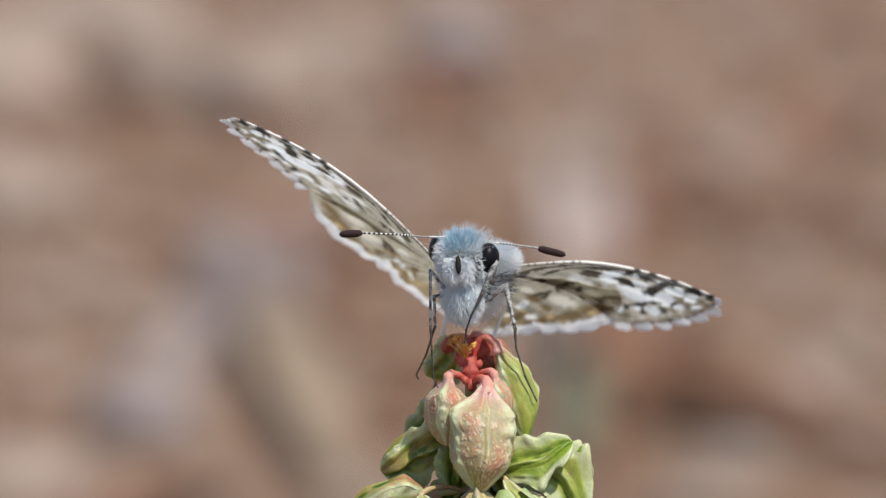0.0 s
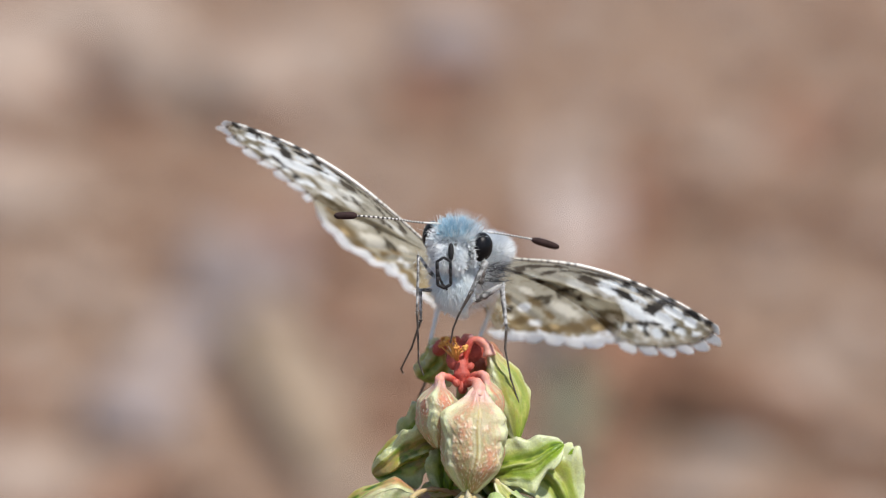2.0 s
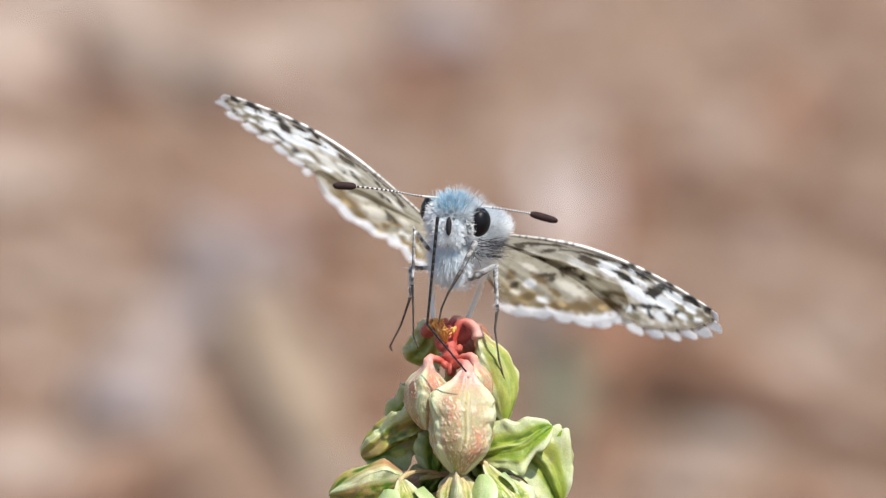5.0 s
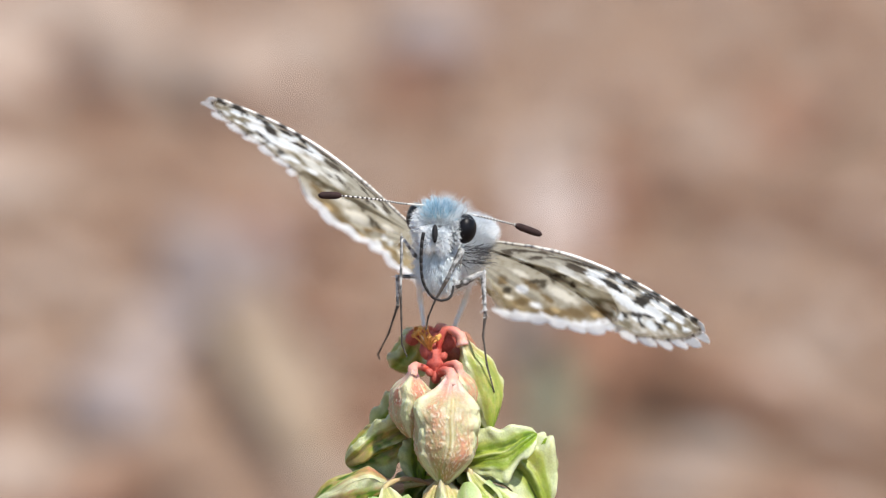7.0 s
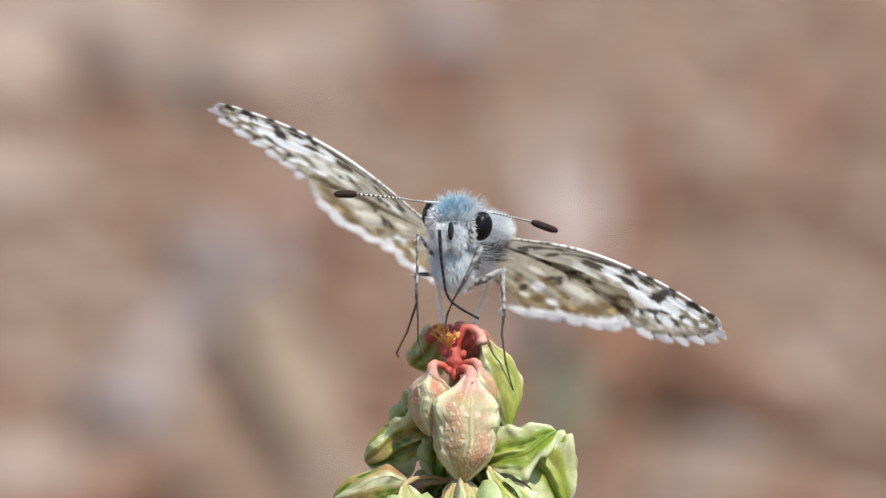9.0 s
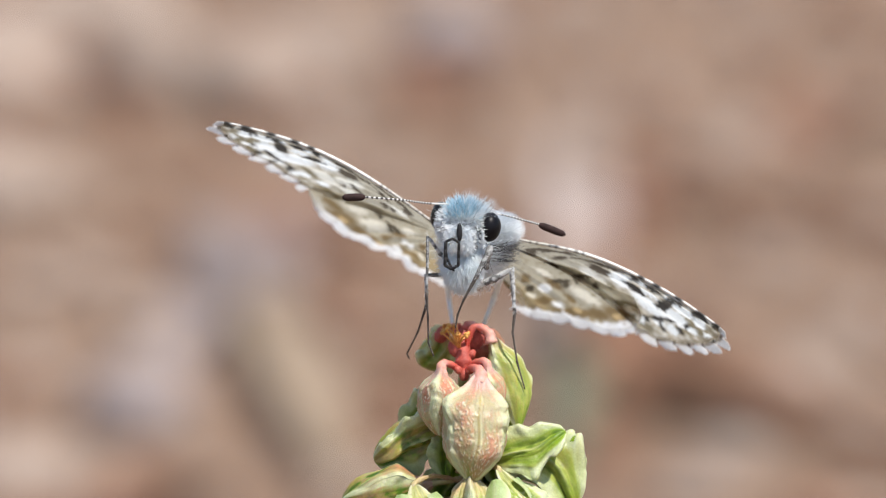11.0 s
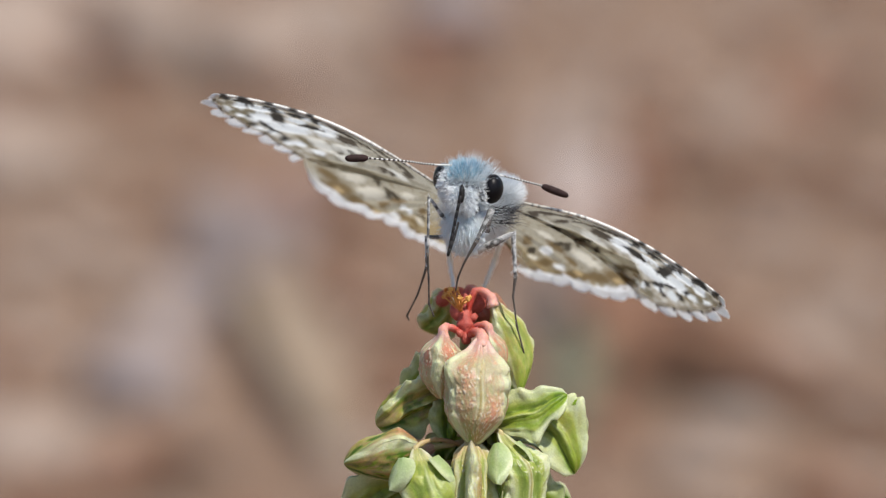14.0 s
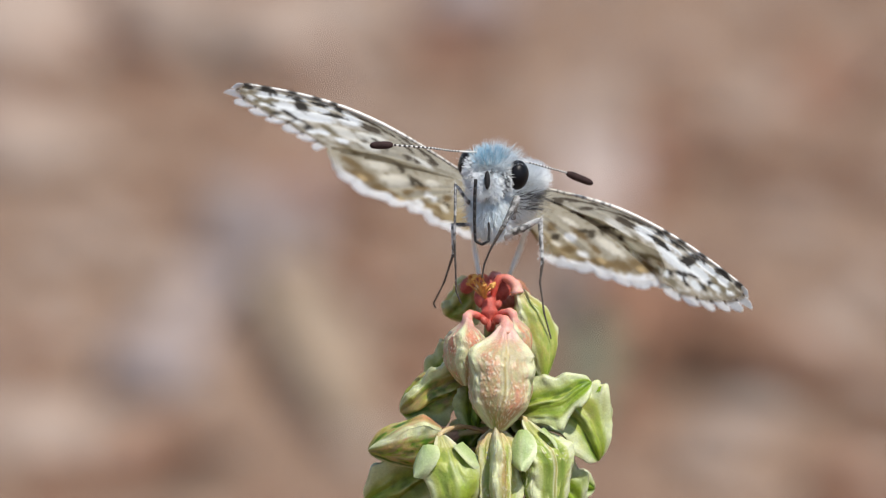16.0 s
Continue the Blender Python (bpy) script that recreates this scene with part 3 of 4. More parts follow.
def flower_spike():
    spike = new("flower_spike")
    spike.matrix_basis = VIEW
    tagged(spike, "dock fruit spike with puffed green and pink valves and red stalks", "plant")
    axis = [at(864, 505, 1.2), at(866, 545, 0.3), at(867, 578, 0.2), at(868, 650, 1.5), at(868, 780, 1.6), at(870, 1000, 1.2), at(868, 1500, 1.0)]
    pts = curve_through(axis, 60)
    # below the spike the stalk bends to upright and runs down to the ground
    down = VIEW.inverted()
    base = VIEW @ axis[-1]
    foot = [down @ Vector((base.x + 0.0005, base.y - 0.006, 0.19)), down @ Vector((base.x, base.y - 0.010, 0.09)), down @ Vector((base.x, base.y - 0.010, -0.02))]
    low = curve_through([axis[-1]] + foot, 40)
    part("stem", mesh_of("stem", *tube([p for p in pts[16:]] + low[1:], [(0.30 + 0.5 * min(1, i / 40)) * MM for i in range(len(pts) - 16 + 40)], 12), STEM), spike, "slender green stem")
    part("shoot_tip", mesh_of("shoot_tip", *tube(pts[:19], [(0.58 - 0.012 * i - 0.08 * math.sin(i / 3.0) + 0.08 * (i in (13, 14))) * MM for i in range(19)], 14), PEDICEL), spike, "crimson shoot tip")
    rng = random.Random(21)
    for i in range(12):
        p = at(830 + 4.2 * i + rng.uniform(-6, 6), 497 + rng.uniform(-9, 13), rng.uniform(-0.8, 0.6))
        foot = at(856 + rng.uniform(-6, 6), 528, 0.2)
        pts2 = curve_through([foot, foot.lerp(p, 0.6) + Vector((rng.uniform(-0.2, 0.2), -0.1, rng.uniform(0, 0.25))) * MM, p], 8)
        knobs = [ellipsoid(p + Vector((rng.uniform(-0.12, 0.12), rng.uniform(-0.1, 0.1), rng.uniform(-0.1, 0.1))) * MM, [rng.uniform(0.07, 0.15) * MM for _ in range(3)], 7, 9, 0.5) for _ in range(3)]
        part("stamen", mesh_of("stamen", *joined([tube(pts2, [(0.065 - 0.003 * k) * MM for k in range(9)], 6)] + knobs), ANTHER), spike, "withered orange stamen")
    for x, y, d, r, lean in ((851, 530, 0.5, 0.50, -20), (888, 516, 1.3, 0.70, 35), (867, 576, -0.3, 0.36, 0), (856, 567, -0.5, 0.27, -40), (878, 567, -0.6, 0.28, 35), (880, 540, 0.2, 0.30, 40), (861, 514, 0.9, 0.45, -5), (828, 506, 3.2, 0.52, 30), (902, 520, 1.6, 0.62, 60)):
        bud = [joined([tuple(ellipsoid((0.16 * math.cos(k * 2.1) * r * MM, 0.16 * math.sin(k * 2.1) * r * MM, 0), (0.72 * r * MM, 0.72 * r * MM, 1.05 * r * MM), 10, 12, 0.18)) for k in range(3)])]
        part("bud", mesh_of("bud", *bud[0], PEDICEL), spike, "small crimson bud", m=Matrix.Translation(at(x, y, d)) @ pose(0, 0, 0, 0, lean, 0))
    rows = (
        # top, tip (x, y, depth), width mm, spin, blush, green, sharp, stalk root
        ((895, 574, -1.5), (879, 762, -2.9), 5.1, 4, 0.66, 0.14, 0.20, (867, 572, -0.2)),
        ((828, 560, -1.0), (823, 682, -1.6), 3.1, 52, 0.80, 0.02, 0.30, (862, 572, -0.1)),
        ((911, 504, 0.3), (962, 676, -0.6), 3.3, 34, 0.22, 0.42, 0.08, (868, 556, 0.3), 1.3),
        ((836, 500, 4.0), (790, 562, 5.0), 3.0, 20, 0.30, 0.55, 0.45, (862, 520, 1.4)),
        ((880, 490, 1.8), (938, 560, 2.6), 3.0, 0, 1.3, 0.10, 0.30, (864, 512, 1.6)),
        ((906, 556, -0.9), (924, 648, -0.6), 2.3, 60, 0.9, 0.05, 0.30, (872, 570, 0.0)),
        # green above 1: the shade this fruit hangs in, put into its colour
        ((832, 664, 0.8), (708, 730, 0.6), 3.6, 24, 0.34, 1.25, 0.45, (862, 680, 0.8)),
        ((834, 628, 2.4), (752, 690, 3.0), 2.6, 10, 0.10, 0.95, 0.60, (862, 650, 1.4)),
        # green above 1 again, painting in the shade on its lower face
        ((812, 768, -0.4), (652, 796, -0.8), 4.0, 38, 0.55, 1.1, 0.18, (864, 760, 0.2)),
        ((780, 768, -2.4), (796, 930, -3.6), 4.4, 4, 0.06, 0.55, 0.30, (862, 770, -0.6)),
        ((876, 748, -2.8), (880, 930, -4.2), 3.5, 58, 0.30, 0.30, 0.42, (866, 750, -0.4)),
        ((926, 742, -1.6), (964, 925, -2.8), 3.8, 30, 0.03, 0.60, 0.32, (872, 770, 0.0)),
        ((908, 728, -0.3), (1046, 676, -1.0), 2.7, 6, 0.05, 0.65, 0.62, (872, 740, 0.6)),
        ((966, 700, 0.8), (1060, 816, 0.0), 3.4, 16, 0.12, 0.55, 0.60, (874, 725, 0.8)),
        ((950, 806, 0.8), (1026, 905, 0.6), 3.2, 10, 0.06, 0.80, 0.60, (872, 800, 1.0)),
        ((780, 815, 1.0), (646, 890, 1.0), 3.5, 15, 0.15, 0.60, 0.60, (864, 830, 1.2)),
        ((930, 830, 2.4), (1056, 872, 3.0), 2.8, 20, 0.05, 0.90, 0.60, (872, 830, 1.8)),
        ((850, 660, 1.6), (838, 770, 0.8), 3.2, 20, 0.10, 1.0, 0.50, (866, 650, 1.4)),
        ((848, 736, 2.4), (812, 836, 2.0), 3.4, 20, 0.20, 1.0, 0.50, (866, 720, 1.4)),
        ((890, 742, 2.4), (912, 846, 2.0), 3.4, 50, 0.20, 1.0, 0.50, (868, 720, 1.4)),
        ((900, 660, 1.4), (930, 770, 0.8), 3.2, 20, 0.10, 1.0, 0.50, (870, 650, 1.4)),
    )
    for i, (top, tip, width, spin, blush, green, sharp, root, *arch) in enumerate(rows):
        bow = arch[0] if arch else 0.35 if root[1] < 600 else 1.0
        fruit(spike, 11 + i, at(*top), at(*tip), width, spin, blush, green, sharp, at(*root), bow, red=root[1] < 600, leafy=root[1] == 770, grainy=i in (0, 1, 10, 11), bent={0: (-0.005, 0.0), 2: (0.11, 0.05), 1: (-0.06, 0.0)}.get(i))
    # the lower whorls
    rng = random.Random(5)
    for ring in range(4):
        y0 = 905 + 95 * ring
        for k in range(7):
            a = 2 * math.pi * (k + 0.5 * (ring % 2)) / 7 + rng.uniform(-0.2, 0.2)
            r0, r1 = 1.2, rng.uniform(4.6, 6.0) + 0.25 * ring
            c, s = math.cos(a), math.sin(a)
            top = at(868, y0, 1.2) + Vector((c * r0, s * r0, 0)) * MM
            tip = at(868, y0 + rng.uniform(90, 130), 1.2) + Vector((c * r1, s * r1, 0)) * MM
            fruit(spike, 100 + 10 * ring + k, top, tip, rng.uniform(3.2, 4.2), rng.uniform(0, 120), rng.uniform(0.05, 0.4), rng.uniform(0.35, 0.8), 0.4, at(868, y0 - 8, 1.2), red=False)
    return spike


flower_spike()


# ---- the butterfly ----
HEAD = (872.0, 300.0)


def bt(px, py, depth=0.0):
    """A point of the butterfly's own space in mm (origin between the eyes)."""
    return Vector(((px - HEAD[0]) * 0.0337, depth, (HEAD[1] - py) * 0.0337))


WHITE, OLIVE, BROWN, BLACK = (0.84, 0.88, 0.88), (0.18, 0.15, 0.085), (0.195, 0.125, 0.045), (0.018, 0.014, 0.011)
# marks of the wings' undersides: along and across the wing, half length, half width (mm) and slant (degrees)
DARK_ROOT = ((1.78, 1.47, 0.42, 0.26, 88), (2.4, 0.9, 0.6, 0.16, -19), (3.51, 0.67, 0.62, 0.12, -9), (3.52, 1.5, 0.43, 0.14, -40), (3.37, 2.89, 0.33, 0.16, 78), (2.82, 2.75, 0.24, 0.13, -68),
             (5.24, 3.21, 0.56, 0.14, -35), (6.21, 3.72, 0.32, 0.14, 84), (5.95, 1.52, 0.62, 0.36, 10), (5.99, 0.65, 1.74, 0.11, -11))
DARK_TIP = ((8.12, 0.51, 0.30, 0.22, -11), (8.37, 1.71, 0.70, 0.21, 17), (9.27, 0.59, 0.48, 0.22, 10), (10.38, 1.7, 0.82, 0.34, -76), (10.87, 0.5, 0.42, 0.24, -4), (10.71, 3.62, 0.91, 0.16, -39),
            (12.53, 0.38, 0.59, 0.30, -21), (13.74, 0.28, 0.35, 0.22, -3), (9.94, 4.64, 0.3, 0.21, 57), (11.02, 4.47, 0.56, 0.11, 55), (12.03, 3.62, 0.36, 0.11, 43), (12.23, 2.46, 0.24, 0.15, -80))
WHITE_TIP = ((7.35, 1.72, 0.73, 0.47, 30), (7.28, 0.95, 0.59, 0.22, -8), (9.68, 2.78, 1.35, 0.62, 20), (9.27, 1.47, 0.55, 0.20, 10), (11.57, 1.04, 0.67, 0.5, 8), (11.41, 2.43, 0.9, 0.61, 19), (12.79, 1.13, 0.5, 0.33, -82),
             (12.63, 2.55, 0.31, 0.22, -56), (10.7, 4.18, 0.38, 0.33, -71), (11.6, 3.99, 0.44, 0.32, 35), (13.58, 1.87, 0.31, 0.18, -65), (8.65, 0.7, 0.3, 0.14, -2), (10.36, 0.66, 0.24, 0.14, -12), (8.9, 4.7, 0.42, 0.3, 20), (7.7, 5.1, 0.45, 0.3, 20), (9.6, 5.1, 0.35, 0.25, 20))
PALE_FORE = ((7.52, 3.77, 1.14, 0.52, -29), (6.3, 2.9, 0.6, 0.35, 30), (6.0, 4.3, 0.7, 0.4, 10), (2.44, 2.37, 0.69, 0.28, 3), (5.73, 2.68, 1.04, 0.43, 48))
OLIVE_FORE = ((12.7, 1.7, 1.3, 1.1, -30), (10.15, 5.59, 0.52, 0.40, 64), (12.2, 3.3, 0.9, 0.5, -50), (8.4, 4.2, 1.1, 0.30, -42), (9.2, 5.2, 0.7, 0.36, -42), (7.3, 5.7, 0.8, 0.36, -30), (6.3, 4.6, 0.6, 0.26, 10), (7.0, 3.0, 0.5, 0.2, 60))
DARK_HIND = ((5.08, 3.06, 0.44, 0.18, 84), (4.25, 3.97, 0.5, 0.16, -34), (4.56, 4.1, 0.44, 0.16, 85), (2.71, 5.84, 0.42, 0.13, -75), (5.25, 2.75, 0.4, 0.12, 20))
WHITE_HIND = ((4.74, 6.66, 0.40, 0.34, -48), (3.54, 5.29, 0.46, 0.33, -86))
PALE_HIND = ((5.93, 4.62, 1.11, 0.50, 19), (2.99, 6.65, 0.32, 0.24, -66), (3.0, 3.57, 0.64, 0.26, 24), (4.36, 8.07, 0.37, 0.17, -24), (6.9, 3.4, 0.8, 0.5, 10))
BROWN_HIND = ((8.35, 5.1, 1.1, 0.85, 3), (8.7, 3.9, 0.84, 0.40, -40), (6.1, 6.75, 1.44, 0.40, -27), (3.84, 6.7, 0.75, 0.30, -53), (3.98, 4.55, 0.73, 0.28, 33), (3.73, 7.96, 0.55, 0.26, 2), (5.22, 5.5, 0.49, 0.22, 44),
              (2.21, 4.78, 0.47, 0.27, 66), (7.2, 6.0, 0.8, 0.5, -30))
TAN_HIND = ((8.34, 5.3, 0.30, 0.24, -67), (5.97, 6.64, 0.26, 0.2, 80))


def mark_amount(marks, u, v, wob, soft=0.22):
    best = 0.0
    for mu, mv, long, wide, slant in marks:
        du, dv = u - mu, v - mv
        if abs(du) + abs(dv) > 4:
            continue
        c, s = math.cos(radians(slant)), math.sin(radians(slant))
        d = math.hypot((du * c + dv * s) / (long + 0.05), (dv * c - du * s) / (wide + 0.05)) + wob
        best = max(best, smooth_step(1.0 + soft, 1.0 - soft, d))
    return best


def ragged(u, v):
    """Two strengths of noise that fray the marks' edges, and a shift of the place itself (mm)."""
    w1 = noise.noise(Vector((u * 0.9, v * 1.3, 3.0)))
    w2 = noise.noise(Vector((u * 2.6, v * 3.0, 8.0)))
    w3 = noise.noise(Vector((u * 6.5, v * 8.0, 1.0)))
    w4 = noise.noise(Vector((u * 4.5, v * 5.5, 47.0)))
    return w1, w2, w3, u + 0.08 * w2 + 0.20 * w4, v + 0.10 * noise.noise(Vector((u * 2.6, v * 3.0, 28.0))) + 0.16 * w3


def fore_colour(u, v, a, b, side):
    w1, w2, w3, x, y = ragged(u, v)
    root = blend((0.40, 0.375, 0.30), (0.27, 0.245, 0.18), smooth_step(0.0, 0.5, w1 + 0.5 * w3))
    c = blend(blend((0.40, 0.36, 0.28), (0.60, 0.58, 0.51), smooth_step(-0.2, 0.3, w2)), root, smooth_step(7.0, 5.6, u - 0.1 * v + 0.5 * w1))
    c = blend(c, OLIVE, 0.92 * mark_amount(OLIVE_FORE, x, y, 0.35 * w2, 0.4))
    c = blend(c, (0.74, 0.74, 0.67), 0.88 * mark_amount(PALE_FORE, x, y, 0.3 * w2, 0.4))
    # dusky scales along the veins of the outer part
    vein = abs((a * 11) % 1 - 0.5)
    c = blend(c, (0.27, 0.22, 0.14), 0.55 * smooth_step(0.10, 0.02, vein + 0.05 * w3) * smooth_step(0.55, 0.75, b) * smooth_step(7.0, 8.5, u))
    c = blend(c, WHITE, 0.97 * mark_amount(WHITE_TIP, x, y, 0.25 * w2 + 0.2 * w3 - 0.06, 0.2))
    c = blend(c, (0.055, 0.04, 0.025), 0.96 * mark_amount(DARK_ROOT, x, y, 0.35 * w2 + 0.5 * w3 - 0.15, 0.2))
    c = blend(c, BLACK, 0.97 * mark_amount(DARK_TIP, x, y, 0.35 * w2 + 0.5 * w3 - 0.1, 0.18))
    return blend(c, (0.16, 0.12, 0.07), 0.8 * smooth_step(0.955, 0.985, b) * (1 if 0.03 < a < 0.62 else 0))


def hind_colour(u, v, a, b, side):
    w1, w2, w3, x, y = ragged(u, v + 20)
    y -= 20
    c = blend((0.44, 0.40, 0.30), (0.37, 0.285, 0.15), smooth_step(4.6, 6.8, v + 0.9 * w1 - 0.12 * u))
    c = blend(c, (0.24, 0.19, 0.10), 0.6 * smooth_step(0.1, 0.5, w2 + 0.5 * w3))
    c = blend(c, BROWN, 0.92 * mark_amount(BROWN_HIND, x, y, 0.35 * w2 + 0.25 * w3, 0.35))
    c = blend(c, (0.78, 0.74, 0.61), 0.92 * mark_amount(PALE_HIND, x, y, 0.25 * w2, 0.35))
    c = blend(c, (0.56, 0.41, 0.20), 0.9 * mark_amount(TAN_HIND, x, y, 0.2 * w2, 0.35))
    c = blend(c, (0.86, 0.87, 0.84), 0.95 * mark_amount(WHITE_HIND, x, y, 0.2 * w2, 0.3))
    c = blend(c, (0.055, 0.04, 0.02), 0.96 * mark_amount(DARK_HIND, x, y, 0.35 * w2 + 0.5 * w3 - 0.15, 0.2))
    return blend(c, (0.90, 0.91, 0.91), smooth_step(0.93, 0.97, b + 0.04 * w2) * smooth_step(0.10, 0.26, a))


FORE_RIMS = {1: ((14.05, 0.0), (14.4, 0.7), (14.3, 1.7), (13.75, 3.2), (12.6, 5.0), (11.2, 6.3), (9.9, 6.5), (8.7, 5.0), (6.5, 3.85), (4.6, 3.2), (2.8, 2.6)),
             -1: ((14.2, 0.0), (14.5, 0.7), (14.3, 1.5), (13.6, 2.75), (12.1, 4.1), (10.4, 5.4), (8.9, 6.6), (7.6, 6.9), (6.2, 6.4), (4.6, 5.4), (2.8, 4.3))}
HIND_OUTER = ((9.2, 4.4), (8.6, 5.9), (7.6, 6.7), (6.4, 7.1), (5.4, 7.3), (4.5, 8.0), (3.6, 8.8), (2.2, 9.0), (0.7, 8.7), (-0.6, 7.6))
HIND_RIMS = {1: ((8.6, 1.9), (9.35, 3.1), (9.65, 4.7), (9.1, 6.3), (8.0, 7.2), (6.7, 7.6), (5.6, 7.7), (4.6, 8.2)) + ((3.7, 8.5), (3.0, 8.5), (2.3, 7.6), (1.4, 5.9), (0.6, 4.4)), -1: ((9.4, 1.9), (10.2, 3.0), (10.1, 4.8), (8.9, 6.2)) + HIND_OUTER[2:]}


def wing_place(rim, hind, a, b, side):
    """A point of the wing's arched sheet; a runs along the rim, b out from the root. Also its flat place (mm)."""
    if (hind, side) not in wing_place.rims:
        wing_place.rims[(hind, side)] = [(p.x, p.y) for p in curve_through([(x, y, 0) for x, y in rim], 200)]
    pts = wing_place.rims[(hind, side)]
    x = min(max(a, 0), 1) * 200
    k = min(int(x), 199)
    f = x - k
    ru, rv = (pts[k][0] + (pts[k + 1][0] - pts[k][0]) * f, pts[k][1] + (pts[k + 1][1] - pts[k][1]) * f)
    if not hind and a > 0.62:
        b *= 1 + 0.09 * smooth_step(0.62, 0.70, a) * noise.noise(Vector((a * 30, side * 3.0, 6)))
    root = (-1.8, 1.6) if hind else (-1.8, 0.2)
    u, v = root[0] + (ru - root[0]) * b, root[1] + (rv - root[1]) * b
    fold = math.cos(a * (8 if hind else 9) * 2 * math.pi) * 0.05 * smooth_step(0.15, 0.7, b)
    if hind:
        v2 = v
        z = 0.30 * math.sin(math.pi * min(1, max(0, u) / 9.5)) - 0.25 * (v / 9.5) ** 2 + fold * 1.6 - 0.14 - 0.10 * noise.noise(Vector((u * 0.5, v * 0.5, 4)))
        over = v + 0.95 * math.sin(math.pi * min(1, max(0, u) / 15.1))
        fore = 0.74 * math.sin(math.pi * min(1, max(0, u) / 15.1)) - 0.10 * (over / 6) ** 2 + (0.14 * math.exp(-((u - 4.6) / 2.8) ** 2) if side > 0 else 0) + 0.10
        z += (fore - z) * (1 - smooth_step(0.0, 0.75 if side > 0 else 0.45, a))
    else:
        v2 = v - 0.95 * math.sin(math.pi * min(1, max(0, u) / 15.1))
        z = 0.74 * math.sin(math.pi * min(1, max(0, u) / 15.1)) - 0.10 * (v / 6) ** 2 + fold
    if side > 0 and not hind:
        z += 0.14 * math.exp(-((u - 4.6) / 2.8) ** 2)
    return Vector((side * u, v2, z)), u, v


wing_place.rims = {}


def wing(fly, hind, side):
    rim = HIND_RIMS[side] if hind else FORE_RIMS[side]
    colour = hind_colour if hind else fore_colour
    na, nb = 150, 90
    verts, cols, faces = [], [], []
    for j in range(nb + 1):
        b = 0.03 + 0.97 * j / nb
        for i in range(na + 1):
            p, u, v = wing_place(rim, hind, i / na, b, side)
            verts.append(p * MM)
            cols.append(colour(u, v, i / na, b, side))
    w = na + 1
    for j in range(nb):
        for i in range(na):
            q = (j * w + i, j * w + i + 1, (j + 1) * w + i + 1, (j + 1) * w + i)
            faces.append(q if side > 0 else q[::-1])
    sheet = part("hindwing" if hind else "forewing", mesh_of("wing", verts, faces, WING, True, cols), fly,
                 "white hindwing with olive-brown bands" if hind else "white forewing chequered with black marks")
    # the fringe: rounded tufts of pale scales, with short dark ones between them
    rng = random.Random(40 + hind)
    verts, cols, faces = [], [], []
    n, rows, reach = 420, 7, (1.0 if hind else 0.62)
    gone, before = 0.0, None
    for i in range(n + 1):
        a = reach * i / n
        p, _, _ = wing_place(rim, hind, a, 0.985, side)
        q, _, _ = wing_place(rim, hind, a, 0.93, side)
        gone += (p - before).length if before is not None else 0.0
        before = p
        ph = (gone / (1.25 if hind else 1.22) + 0.25) % 1
        x = (ph - 0.5) / (0.5 if hind else 0.46)
        light = math.sqrt(1 - abs(x) ** 2.4) if abs(x) < 1 else 0.0
        length = ((0.28 + 0.50 * light) * smooth_step(0.12, 0.27, a) if hind else 0.08 + (0.42 + 0.58 * smooth_step(0.05, 0.18, a)) * light) * rng.uniform(0.88, 1.06)
        along = wing_place(rim, hind, min(1, a + 0.01), 0.985, side)[0] - wing_place(rim, hind, max(0, a - 0.01), 0.985, side)[0]
        out = Vector((along.y, -along.x, 0)).normalized() * (-1 if side > 0 else 1)
        if out.dot(p - q) < 0:
            out = -out
        d = ((p - q).normalized() * 0.4 + out * 0.6).normalized()
        for k in range(rows + 1):
            f = k / rows
            verts.append((p + d * (length * f) + Vector((0, 0, -0.13 * f * f + 0.03 * math.sin(i * 1.9)))) * MM)
            white = 1.0 if hind else smooth_step(0.05, 0.35, light)
            cols.append(blend((0.14, 0.105, 0.07), (1.0, 0.995, 0.98), white * (0.9 + 0.1 * rng.random())))
    for i in range(n):
        for k in range(rows):
            c = (i * (rows + 1) + k, i * (rows + 1) + k + 1, (i + 1) * (rows + 1) + k + 1, (i + 1) * (rows + 1) + k)
            faces.append(c if side < 0 else c[::-1])
    part("fringe", mesh_of("fringe", verts, faces, FRINGE, True, cols), sheet, "white scalloped fringe")
    if not hind:
        n = 120
        pts = [(wing_place(rim, False, 0.0, 0.03 + 0.96 * i / n, side)[0] + Vector((0, -0.04, 0.02))) * MM for i in range(n + 1)]
        tone = []
        for i in range(n + 1):
            u = -1.8 + 15.7 * i / n
            tick = max([math.exp(-((u - c) / w) ** 6) for c, w in ((8.2, 0.25), (9.3, 0.3), (10.85, 0.32), (12.5, 0.36), (13.75, 0.3))])
            if u < 4.5:
                tick = max(tick, 0.7 * smooth_step(0.0, 0.3, noise.noise(Vector((u * 5.0, side * 2.0, 9.0)))))
            tone += [blend(blend((0.55, 0.52, 0.46), (0.90, 0.88, 0.82), smooth_step(1.5, 5.0, u)), BLACK, 0.95 * tick)] * 6
        part("vein", mesh_of("vein", *tube(pts, [(0.075 + 0.03 * math.sin(math.pi * i / n) - 0.015 * (i / n) ** 2) * MM for i in range(n + 1)], 6), EDGE, True, tone), sheet, "pale leading edge with dark ticks")
    return sheet


